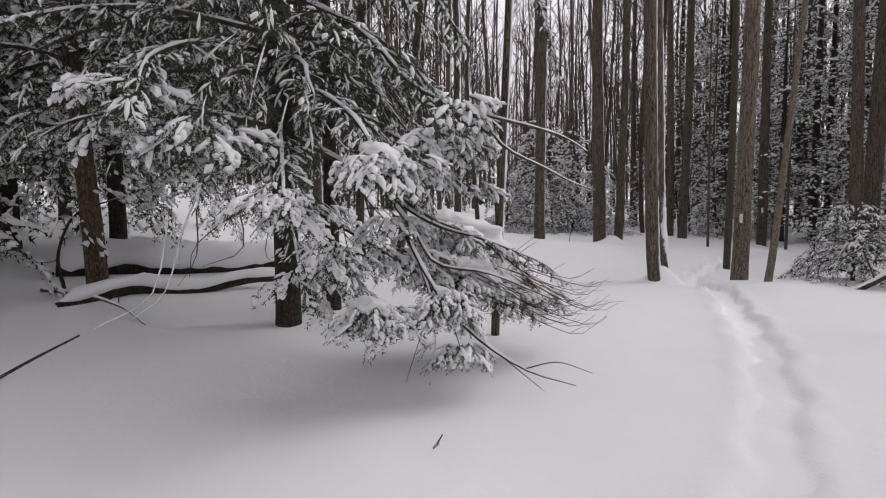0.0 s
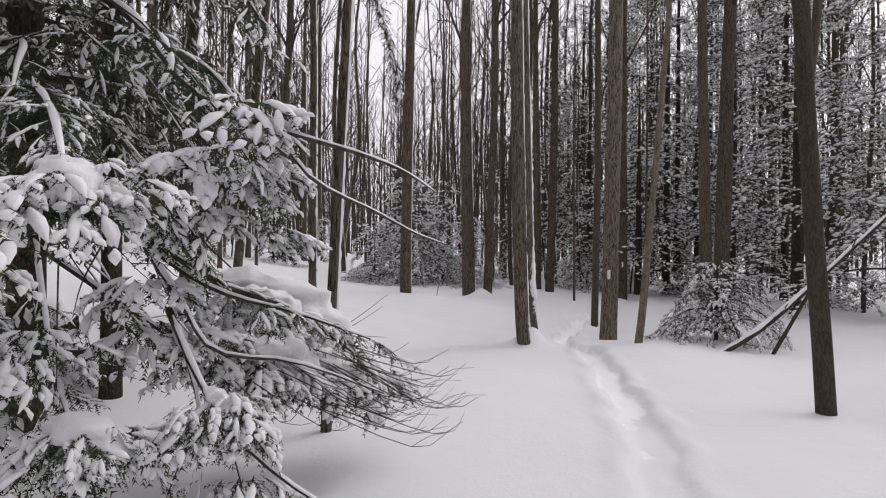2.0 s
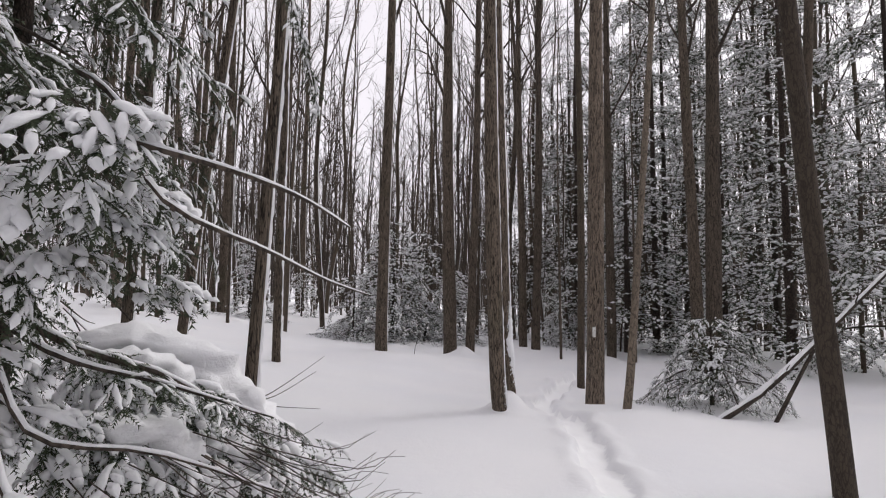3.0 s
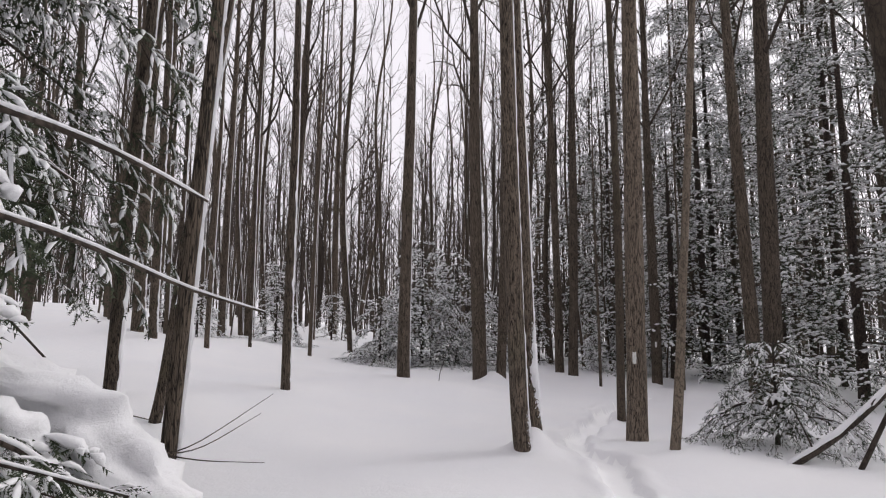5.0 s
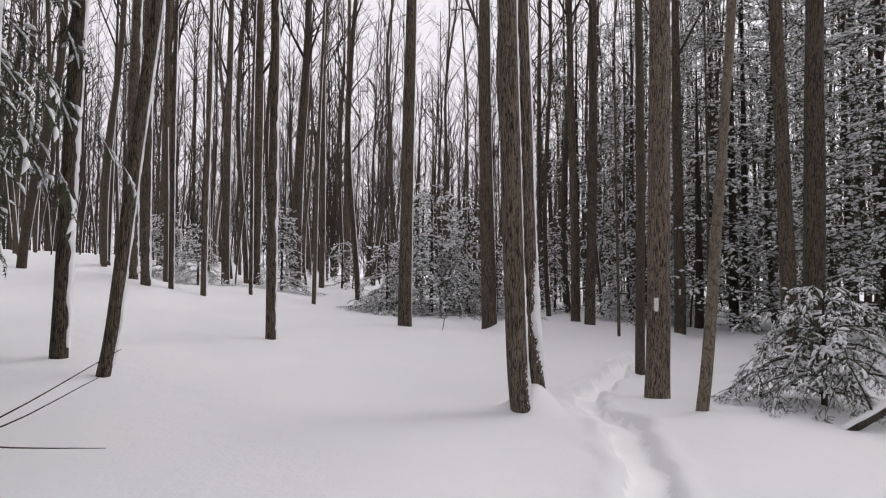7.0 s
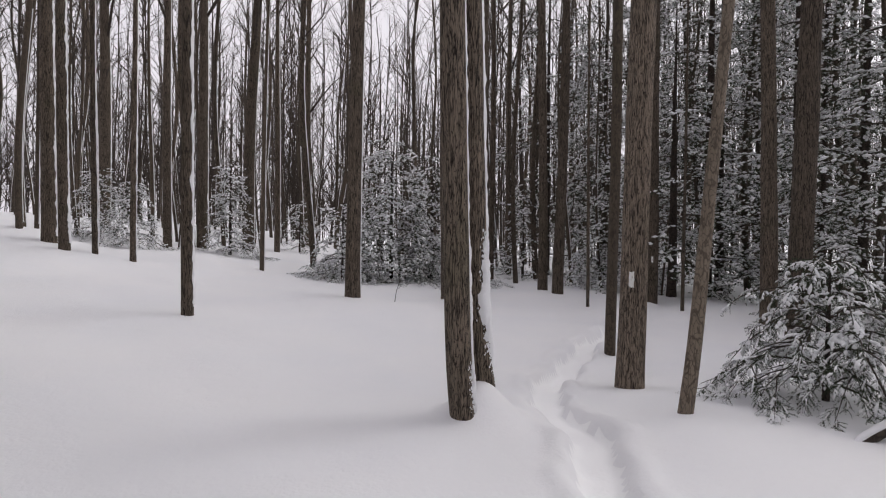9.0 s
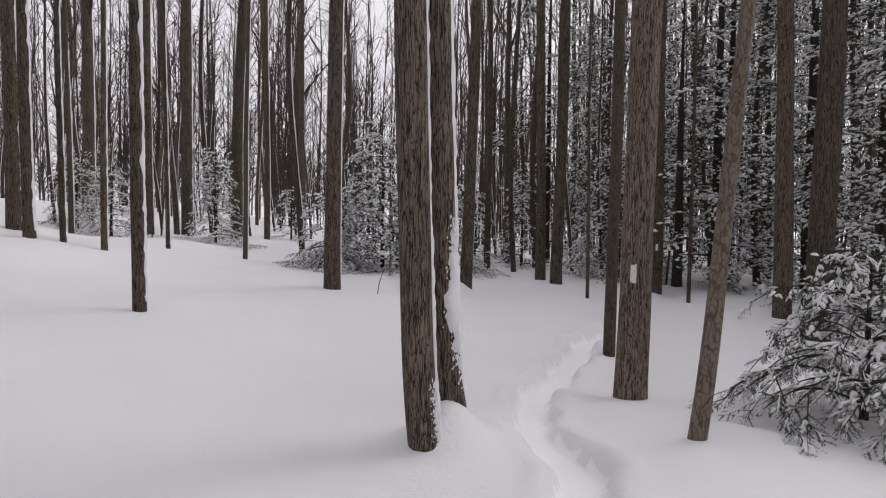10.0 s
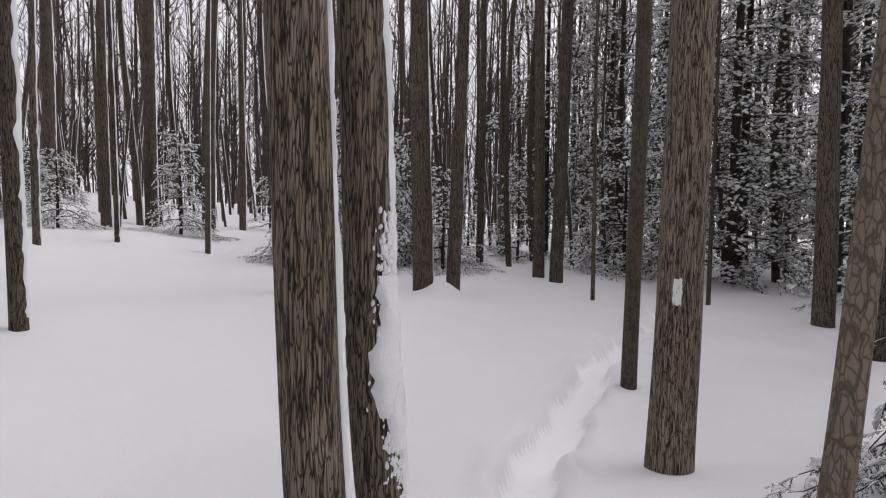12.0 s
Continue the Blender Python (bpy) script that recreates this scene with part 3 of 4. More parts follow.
def foliage(root, sprays, kinds, rng, label_snow="snow lying on the boughs"):
    """All fronds of one tree: needles in one part, their snow in another."""
    groups = [[] for _ in kinds]
    for m in sprays:
        groups[rng.integers(len(kinds))].append(m)
    dark, white = [], []
    for kind, mats in zip(kinds, groups):
        if not mats:
            continue
        dark.append((*stamped(kind[0], mats), 0))
        white.append((*stamped(kind[1], mats), 0))
    tagged(part("foliage", mesh_from("foliage", dark, [NEEDLES]), root, "dark green drooping needle foliage"), kind="stuff")
    tagged(part("snow_load", mesh_from("snow_load", white, [SNOW_LOAD]), root, label_snow), kind="stuff")


def along_limb(pts, rng, gap, size, start, out, tilt=1.0):
    """Fronds to both sides of a limb and at its tip."""
    run = np.concatenate([[0], np.cumsum(np.linalg.norm(np.diff(pts, axis=0), axis=1))])
    d = np.gradient(pts, axis=0)
    s = run[-1] * start
    sgn = 1
    while s < run[-1]:
        p = np.array([np.interp(s, run, pts[:, c]) for c in range(3)])
        w = np.array([np.interp(s, run, d[:, c]) for c in range(3)])
        w[2] *= 0.5
        w /= np.linalg.norm(w) + 1e-9
        side = np.cross(w, UP) * sgn
        a = rng.uniform(0.2, 1.35)
        way = w * math.cos(a) + side * math.sin(a) + UP * rng.uniform(-0.4, 0.2) * tilt
        k = size * rng.uniform(0.55, 1.25) * (1.1 - 0.45 * s / run[-1])
        out.append(basis(p, way, k, rng.normal(0, 0.35) * tilt))
        sgn = -sgn if rng.uniform() < 0.7 else sgn
        s += gap * rng.uniform(0.6, 1.4)
    out.append(basis(pts[-1], d[-1], size * 0.8, rng.normal(0, 0.2)))


def limb_line(base, a, length, rise, droop, steps=9):
    s = np.linspace(0, 1, steps)
    r = length * (s - 0.12 * s ** 3)
    return np.stack([base[0] + math.cos(a) * r, base[1] + math.sin(a) * r, base[2] + rise * length * s - droop * length * s ** 2], 1)


def snowed_limb(root, pts, r0, r1, rng, snow=True, name="bough", sides=7):
    """One bough with a ridge of snow along its upper side."""
    pts = np.asarray(pts)
    p = part(name, mesh_from(name, [(*tube(pts, np.linspace(r0, r1, len(pts)), sides), 0)], [TWIG]), root)
    if snow:
        m = len(pts)
        top = pts + np.array((0, 0, 1)) * np.linspace(r0, r1, m)[:, None] * 0.75
        w = np.linspace(r0, r1, m) * rng.uniform(0.55, 0.95, m) + 0.002
        w[0], w[-1] = 0.002, 0.002
        part("snow_ridge", mesh_from("snow_ridge", [(*lump(top, w, rng, 7, 0.9), 0)], [SNOW_LOAD]), p, "ridge of snow on the bough")
    return p


def hemlock(x, y, height, dia, label, seed, low=0.6, reach=2.2, whorls=40, kinds=None, gap=0.2, size=0.42, droop=0.5, rise=0.12, sub=True, group="", own_limbs=0,
            bark=None, lean=(0.0, 0.0), z=None, taper=1.0, cap=None, sub_gap=1.0, sides=10, crowd=1.0, tilt=1.0):
    """An evergreen: straight trunk, boughs that sag under snow, fronds along them."""
    rng = np.random.default_rng(seed)
    z = gz(x, y) if z is None else z
    root = thing("hemlock_tree", (x, y, z), label, "tree", group)
    zs = np.concatenate([np.arange(-0.2, min(4, height), 0.15), np.arange(min(4, height), height + 0.01, 0.5)])
    path = np.stack([lean[0] * np.maximum(zs, 0) + 0.01 * np.sin(zs), lean[1] * np.maximum(zs, 0) + 0.01 * np.cos(zs * 0.8), zs], 1)
    radii = 0.5 * dia * (1 - 0.93 * np.clip(zs / height, 0, 1)) + 0.004
    part("trunk", mesh_from("trunk", [(*rough_trunk(path, radii, sides, rng, 0.04, 0.12), 0)], [bark or BARK_DARK]), root)
    sprays = []
    for k in range(whorls):
        h = low + (height * 0.98 - low) * ((k + rng.uniform(0, 1)) / whorls) ** crowd
        a = k * 2.399 + rng.uniform(-0.4, 0.4)
        f = 1 - ((h - low) / (height - low)) ** taper
        length = reach * (0.18 + 0.82 * f) * rng.uniform(0.7, 1.1)
        if cap and math.cos(a) > 0:
            length = min(length, cap / max(math.cos(a), 0.05))
        i = int(np.argmin(np.abs(zs - h)))
        pts = limb_line(path[i], a, length, rise, droop * rng.uniform(0.7, 1.2))
        pts[:, :2] += np.cumsum(rng.normal(0, 0.02 * length, (len(pts), 2)), axis=0) * np.linspace(0, 1, len(pts))[:, None]
        lim = gz(x + pts[-1, 0], y + pts[-1, 1]) - z + 0.06
        pts[:, 2] = np.maximum(pts[:, 2], lim)
        if k < own_limbs:
            snowed_limb(root, pts, radii[i] * 0.22 + 0.008, 0.005, rng, True, "bough")
            thin = []
        else:
            thin = [tube(pts, np.linspace(radii[i] * 0.2 + 0.004, 0.003, len(pts)), 4)]
        along_limb(pts, rng, gap, size, 0.22, sprays, tilt)
        if sub and length > 1.0:
            for s in (3, 5, 6):
                w = pts[s + 1] - pts[s]
                sd = np.cross(w, UP) * (1 if s % 2 else -1)
                sd /= np.linalg.norm(sd) + 1e-9
                w /= np.linalg.norm(w)
                q = pts[s] + np.outer(np.linspace(0, 1, 5), (w * 0.7 + sd * 0.8)) * length * 0.38
                q[:, 2] -= np.linspace(0, 1, 5) ** 2 * length * 0.22
                q[:, 2] = np.maximum(q[:, 2], lim)
                thin.append(tube(q, np.linspace(0.007, 0.002, 5), 3))
                along_limb(q, rng, gap * sub_gap, size, 0.25, sprays, tilt)
        if thin:
            part("side_bough" if k < own_limbs else "bough", mesh_from("bough", [(*joined(thin), 0)], [TWIG]), root)
    return root, sprays, rng


YOUNG = "young hemlocks in the wood"
STAND = "dark evergreens of the far stand"


def young(x, y, h, r, seed, label="young hemlock covered with fresh snow", whorls=34, size=0.4, gap=0.2, kinds=None, low=0.15, group=YOUNG, **kw):
    root, sprays, rng = hemlock(x, y, h, 0.03 + 0.02 * h, label, seed, low=low, reach=r, whorls=whorls, gap=gap, size=size, group=group, **kw)
    foliage(root, sprays, kinds or COARSE, rng)
    return root


# the low bent hemlock beside the trail
young(6.33, 8.88, 1.2, 1.0, 41, "small bent hemlock bush heavy with snow beside the trail", whorls=60, size=0.19, gap=0.085, kinds=FINE + LADEN, low=0.1, droop=0.75, rise=0.5, taper=3.6, own_limbs=6)

young(3.7, 21.6, 4.3, 2.2, 42, whorls=42, size=0.62, gap=0.32)
young(5.0, 22.3, 3.8, 1.8, 52, whorls=32, size=0.6, gap=0.34)
young(2.3, 20.8, 2.2, 1.4, 43, whorls=24, size=0.5, gap=0.26)
young(-3.3, 21.6, 1.9, 1.0, 44, whorls=34, size=0.42, gap=0.2)
young(-1.2, 23.8, 2.9, 1.15, 45, whorls=42, size=0.45, gap=0.2)
young(-4.7, 23.0, 2.2, 1.1, 46, whorls=34, size=0.42, gap=0.2)
young(8.7, 24.7, 3.5, 1.2, 47, whorls=28, size=0.5, gap=0.26)
young(7.9, 28.5, 3.0, 1.2, 48, whorls=24, size=0.5, gap=0.28)
young(10.7, 21.5, 4.2, 1.7, 49, whorls=34, size=0.6, gap=0.3, kinds=DARK + COARSE)
young(5.6, 20.8, 2.6, 1.2, 50, whorls=24, size=0.5, gap=0.26)
young(0.6, 28.5, 2.2, 1.0, 51, whorls=20, size=0.5, gap=0.28)


def stand(x, y, h, r, seed, low=0.5, dia=0.26, group=STAND, thick=True, gap=0.26, size=0.7):
    root, sprays, rng = hemlock(x, y, h, dia, "tall dark hemlock with snow on its tiered boughs", seed, low=low, reach=r, whorls=int(h * 2.4), gap=gap, size=size, droop=0.26, rise=0.08, group=group, taper=2.4, sub=thick, crowd=1.1, sub_gap=1.3, tilt=0.3)
    foliage(root, sprays, DARK, rng)
    return root


STANDS = [stand(12.6, 19.7, 17, 2.3, 60), stand(14.6, 22.0, 18, 2.4, 61), stand(12.0, 24.5, 14, 2.2, 62), stand(15.8, 17.8, 18, 2.4, 63), stand(13.2, 14.6, 13, 2.2, 64), stand(12.9, 11.4, 11, 2.2, 65, 0.6),
          stand(16.0, 13.0, 15, 2.4, 66), stand(11.2, 19.2, 8, 1.6, 55)]
# their like further in, closing the wood on that side
for k, x, y, turn in ((3, 17.0, 9.0, 1.0), (1, 18.5, 22.0, 2.0), (2, 10.6, 27.5, 3.0), (1, 16.5, 27.0, 4.0), (3, 20.5, 16.5, 5.0), (0, 14.2, 18.3, 2.6), (0, 19.5, 26.5, 0.7), (3, 13.6, 28.5, 1.7), (6, 20.0, 11.0, 2.2)):
    copy_thing(STANDS[k], Matrix.Translation((x, y, gz(x, y))) @ Matrix.Rotation(turn, 4, "Z"))
# unseen evergreens added behind the walker, to darken what faces the camera
unseen_shade_tree = stand(-1.8, -4.5, 15, 3.4, 57, 1.2, 0.3, "evergreens behind the start of the trail", False, 0.7, 1.4)
for x, y, turn in ((2.8, -5.0, 1.0), (6.2, -3.6, 2.0), (-5.6, -2.6, 3.0), (0.6, -8.0, 4.0), (8.5, 0.5, 5.0), (5.0, -8.0, 0.5), (-9.0, 0.5, 1.5), (11.0, 4.0, 2.5)):
    copy_thing(unseen_shade_tree, Matrix.Translation((x, y, gz(x, y))) @ Matrix.Rotation(turn, 4, "Z"))

# the large hemlock over the start of the trail
root, sprays, rng = hemlock(-1.64, 5.87, 15.0, 0.25, "large dark hemlock with long drooping boughs laden with snow", 70, low=2.5, cap=1.2, reach=2.6, whorls=70, gap=0.2, size=0.33, droop=0.36, rise=0.12, own_limbs=4, crowd=1.9, taper=2.6, sides=18, z=gz(-1.64, 5.87))
C = np.array((-1.64, 5.87, gz(-1.64, 5.87)))


def bough(points, r0, r1, leafy, size, gap=0.15, snow=True, start=0.3):
    pts = bend([np.array(p) - C for p in points], 14)
    snowed_limb(root, pts, r0, r1, rng, snow)
    if leafy:
        along_limb(pts, rng, gap, size, start, sprays)
        along_limb(pts, rng, gap * 1.3, size, max(start, 0.5), sprays)
    return pts


def tuft(x, y, z, reach, count, way=-1.2, spread=1.5, size=0.3, drop=0.35):
    """The splayed end of a bough: laden fronds that fan out from a point, over a cushion of snow."""
    at = np.array((x, y, z)) - C
    for k in range(count):
        a = way + spread * rng.uniform(-1, 1)
        d = np.array((math.cos(a), math.sin(a), -drop * rng.uniform(0.2, 1.6)))
        tufts.append(basis(at + d * reach * rng.uniform(0.0, 0.75) + rng.normal(0, 0.03, 3), d, size * rng.uniform(0.7, 1.2), rng.normal(0, 0.3)))


tufts = []
# the long limb over the trail and its two bare, drooping tips
bough([(-1.5, 5.75, 3.45), (-0.71, 4.9, 2.87), (-0.22, 4.34, 2.29), (0.24, 3.89, 2.02)], 0.03, 0.013, True, 0.3, 0.12, start=0.2)
bough([(0.24, 3.89, 2.02), (0.57, 3.78, 1.92), (0.8, 3.9, 1.86), (0.98, 4.04, 1.78)], 0.011, 0.003, False, 0)
bough([(0.22, 3.9, 2.03), (0.38, 3.82, 1.8), (0.68, 4.08, 1.68), (0.9, 4.2, 1.58), (1.09, 4.28, 1.52)], 0.01, 0.003, False, 0)
# the low limb that forks, and the pale masses of snow at its ends
bough([(-1.5, 5.75, 2.1), (-0.9, 4.9, 1.8), (-0.45, 4.4, 1.55), (-0.1, 4.45, 1.3), (0.25, 4.6, 1.15), (0.6, 4.7, 0.88)], 0.028, 0.007, True, 0.28, 0.09, start=0.6)
bough([(-0.5, 4.4, 1.56), (-0.25, 4.2, 1.25), (-0.08, 4.15, 1.0), (0.3, 4.2, 0.92), (0.75, 4.3, 0.72)], 0.017, 0.004, False, 0)
bough([(-0.45, 4.4, 1.5), (-0.1, 4.3, 1.28), (0.3, 4.35, 1.15), (0.7, 4.5, 0.98)], 0.015, 0.004, True, 0.26, 0.1, start=0.5)
bough([(-0.3, 4.2, 1.2), (-0.1, 4.0, 0.85), (0.15, 3.9, 0.55), (0.5, 3.8, 0.32), (0.84, 3.74, 0.22)], 0.018, 0.003, False, 0)
bough([(-0.2, 4.1, 1.0), (-0.12, 4.0, 0.75), (-0.1, 3.9, 0.45), (-0.14, 3.86, 0.2)], 0.012, 0.003, False, 0)
for p0, p1, lift in (((0.5, 3.8, 0.32), (0.95, 3.75, 0.3), 0.06), ((0.3, 3.86, 0.44), (0.62, 3.7, 0.2), 0.0), ((-0.12, 4.0, 0.75), (-0.3, 3.85, 0.22), 0.0), ((0.0, 3.95, 0.7), (0.12, 3.85, 0.3), 0.0)):
    mid = (np.array(p0) + np.array(p1)) / 2 + np.array((0, 0, lift))
    bough([p0, mid, p1], 0.005, 0.0015, False, 0, snow=False)
# upper tiers
bough([(-1.5, 5.8, 4.9), (-0.4, 5.0, 4.4), (0.45, 4.55, 3.5), (0.7, 4.42, 2.9), (0.83, 4.39, 2.42)], 0.03, 0.004, True, 0.2, 0.05, start=0.62)
bough([(-1.5, 5.8, 3.2), (-0.5, 5.4, 2.8), (-0.1, 5.1, 2.4), (0.1, 4.9, 1.9)], 0.026, 0.006, True, 0.32, 0.09)
bough([(-1.5, 5.8, 4.0), (-0.6, 5.0, 3.6), (-0.2, 4.6, 3.2), (0.1, 4.4, 2.7)], 0.028, 0.006, True, 0.32, 0.08)
bough([(-1.5, 5.7, 2.6), (-1.0, 4.5, 2.3), (-0.6, 3.7, 2.0), (-0.4, 3.28, 1.72)], 0.028, 0.008, True, 0.3, 0.08)
bough([(-1.6, 5.7, 2.2), (-1.3, 4.6, 2.0), (-1.05, 3.7, 1.7), (-0.95, 3.34, 1.49)], 0.026, 0.008, True, 0.3, 0.08)
bough([(-1.7, 5.7, 2.9), (-1.9, 4.6, 2.7), (-1.9, 3.8, 2.4), (-1.8, 3.4, 2.1)], 0.026, 0.006, True, 0.32, 0.08)
bough([(-1.7, 5.7, 3.6), (-1.4, 4.5, 3.4), (-1.1, 3.7, 3.0), (-1.0, 3.3, 2.6)], 0.028, 0.006, True, 0.32, 0.08)
bough([(-1.7, 5.8, 2.2), (-2.4, 5.2, 2.3), (-2.9, 4.7, 2.15), (-3.1, 4.4, 1.95)], 0.026, 0.006, True, 0.32, 0.08)
bough([(-1.7, 5.8, 3.1), (-2.5, 5.0, 3.1), (-3.1, 4.3, 2.8), (-3.4, 3.9, 2.45)], 0.026, 0.006, True, 0.32, 0.08)
bough([(-1.5, 5.8, 2.4), (-0.9, 4.9, 2.3), (-0.5, 4.4, 1.95), (-0.2, 4.15, 1.6)], 0.026, 0.006, True, 0.3, 0.09)
bough([(-1.5, 5.7, 1.6), (-1.1, 4.8, 1.3), (-0.75, 4.1, 0.95), (-0.52, 3.72, 0.72)], 0.022, 0.005, True, 0.26, 0.1, start=0.5)
bough([(-1.5, 5.7, 1.5), (-0.9, 5.2, 1.2), (-0.4, 4.8, 0.95), (-0.1, 4.6, 0.7)], 0.022, 0.005, True, 0.26, 0.1, start=0.4)
bough([(-1.6, 5.6, 1.6), (-1.3, 4.8, 1.3), (-1.1, 4.2, 1.05), (-1.0, 3.9, 0.9)], 0.022, 0.005, True, 0.28, 0.1)
for x, y, z, reach, count, size in ((-0.4, 3.3, 1.75, 0.36, 32, 0.21), (-0.95, 3.36, 1.5, 0.36, 32, 0.21), (-0.52, 3.74, 0.78, 0.3, 28, 0.2), (-0.02, 3.95, 0.82, 0.26, 26, 0.19), (0.05, 3.9, 0.5, 0.2, 16, 0.17),
                                    (-0.75, 3.9, 1.15, 0.3, 20, 0.2), (-1.5, 3.6, 1.95, 0.3, 14, 0.28), (-0.1, 4.2, 1.95, 0.3, 14, 0.28), (-2.2, 3.9, 2.3, 0.35, 12, 0.3), (0.05, 4.0, 2.15, 0.25, 10, 0.26),
                                    (-1.0, 4.2, 1.0, 0.3, 12, 0.26), (0.05, 4.35, 1.86, 0.2, 12, 0.22), (-0.16, 4.35, 1.68, 0.22, 14, 0.22), (0.16, 4.38, 1.6, 0.16, 8, 0.2), (-0.43, 4.35, 1.12, 0.22, 14, 0.24),
                                    (-0.18, 4.38, 1.02, 0.2, 14, 0.22), (-0.45, 4.3, 1.35, 0.22, 12, 0.24), (0.72, 4.85, 0.78, 0.25, 18, 0.2), (0.4, 4.7, 0.78, 0.25, 16, 0.2), (0.1, 4.45, 0.85, 0.25, 16, 0.22), (0.15, 4.75, 1.1, 0.25, 12, 0.22), (-2.7, 4.8, 2.15, 0.35, 12, 0.28)):
    tuft(x, y, z, reach, count, size=size)
# fine bare twigs at the ends of the low limbs
for k in range(34):
    p0 = np.array((0.2 + rng.uniform(-0.25, 0.45), 4.4 + rng.uniform(-0.3, 0.3), rng.uniform(0.7, 1.0)))
    a, ln = rng.uniform(-0.9, 0.4), rng.uniform(0.25, 0.6)
    p1 = p0 + np.array((math.cos(a) * ln, math.sin(a) * ln * 0.4, -0.3 * ln - rng.uniform(0, 0.12)))
    p2 = p1 + np.array((0.35 * ln, rng.uniform(-0.05, 0.05), rng.uniform(0.0, 0.1)))
    line = bend([p0 - C, p1 - C, p2 - C], 7)
    twig = snowed_limb(root, line, 0.0035, 0.001, rng, False, "twig", 3)
    q = line[3]
    part("side_twig", mesh_from("side_twig", [(*tube(bend([q, q + np.array((0.1, rng.uniform(-0.1, 0.1), rng.uniform(-0.02, 0.05))), q + np.array((0.2, rng.uniform(-0.15, 0.15), rng.uniform(0.0, 0.1)))], 5), np.linspace(0.002, 0.0008, 5), 3), 0)], [TWIG]), twig)


def heap(points, radius, seed, fringe=22):
    """A pillow of snow that weighs a bough down: one soft uneven mass with lobes, needles showing under its rim."""
    g = np.random.default_rng(seed)
    n, sides = 30, 26
    pts = bend([np.array(p) - C for p in points], n)
    w = radius * np.clip(np.sin(np.linspace(0.02, 0.98, n) * np.pi), 0.02, 1) ** 0.55
    v, f = tube(pts, w, sides)
    v = v.reshape(n, sides, 3)
    c = pts[:, None]
    flat = v - c
    flat[..., 2] *= 0.62
    for i in range(n):
        for j in range(sides):
            q = Vector(v[i, j]) * 7.0 + Vector((seed * 3.1, 0, 0))
            flat[i, j] *= max(0.3, 1 + 0.6 * noise.noise(q) + 0.45 * noise.noise(q * 2.3) + 0.22 * noise.noise(q * 5.1))
    part("snow_pillow", mesh_from("snow_pillow", [((c + flat).reshape(-1, 3), f, 0)], [SNOW_LOAD]), root, "thick pillow of snow on the bough")
    for k in range(fringe):
        q = pts[g.integers(2, n - 2)]
        a = g.uniform(0, 2 * np.pi)
        d = np.array((math.cos(a), math.sin(a), -0.7))
        tufts.append(basis(q + d * radius * 0.55, d, g.uniform(0.16, 0.26), g.normal(0, 0.4)))


# the drooping bough end buried in snow beside the trail
heap([(-0.35, 4.95, 1.3), (0.05, 5.08, 1.26), (0.3, 5.12, 1.09), (0.56, 5.08, 0.87), (0.86, 4.98, 0.64)], 0.175, 11, 40)
heap([(-0.15, 4.72, 1.24), (0.1, 4.78, 1.16), (0.32, 4.84, 0.98)], 0.13, 12, 22)
heap([(-0.15, 4.45, 0.98), (0.18, 4.5, 0.93), (0.42, 4.6, 0.78)], 0.12, 13, 26)
heap([(0.3, 4.75, 0.86), (0.5, 4.8, 0.78), (0.72, 4.8, 0.62)], 0.11, 14, 26)
for p1, p2 in (((0.62, 5.6, 0.92), (0.95, 5.75, 1.13)), ((0.64, 5.6, 0.9), (0.9, 5.7, 1.04)), ((0.66, 5.6, 0.84), (0.93, 5.7, 0.8))):
    bough([(0.3, 5.25, 0.98), (0.46, 5.5, 0.9), p1, p2], 0.006, 0.0012, False, 0, snow=False)
heap([(-0.5, 3.45, 1.78), (-0.38, 3.28, 1.74), (-0.3, 3.14, 1.62)], 0.075, 15, 6)
heap([(-0.68, 3.82, 0.78), (-0.52, 3.74, 0.78), (-0.34, 3.66, 0.68)], 0.085, 16, 8)
heap([(-0.1, 4.0, 0.86), (0.02, 3.92, 0.78), (0.1, 3.84, 0.62)], 0.08, 17, 8)
for k in range(70):
    a = rng.uniform(-1.9, 0.2)
    d = rng.uniform(0.8, 2.0) * (1 if a < -0.9 else 0.6)
    p0 = np.array((math.cos(a) * d, math.sin(a) * d, rng.uniform(0.9, 3.0)))
    ln = rng.uniform(0.35, 0.9)
    p1 = p0 + np.array((math.cos(a) * 0.5, math.sin(a) * 0.5, -0.5)) * ln + rng.normal(0, 0.08, 3)
    p2 = p1 + np.array((math.cos(a) * 0.4, math.sin(a) * 0.4, -0.25)) * ln + rng.normal(0, 0.1, 3)
    snowed_limb(root, bend([p0, p1, p2], 7), rng.uniform(0.004, 0.008), 0.0015, rng, k % 3 == 0, "twig", 4)
low_part = [m for m in sprays if m[2, 3] < 4.2]
top_part = [m @ np.diag((2.4, 2.4, 2.4, 1.0)) for m in sprays if m[2, 3] >= 4.2]
foliage(root, low_part, FINE, rng)
foliage(root, tufts, LADEN, rng)
foliage(root, top_part, DARK, rng)

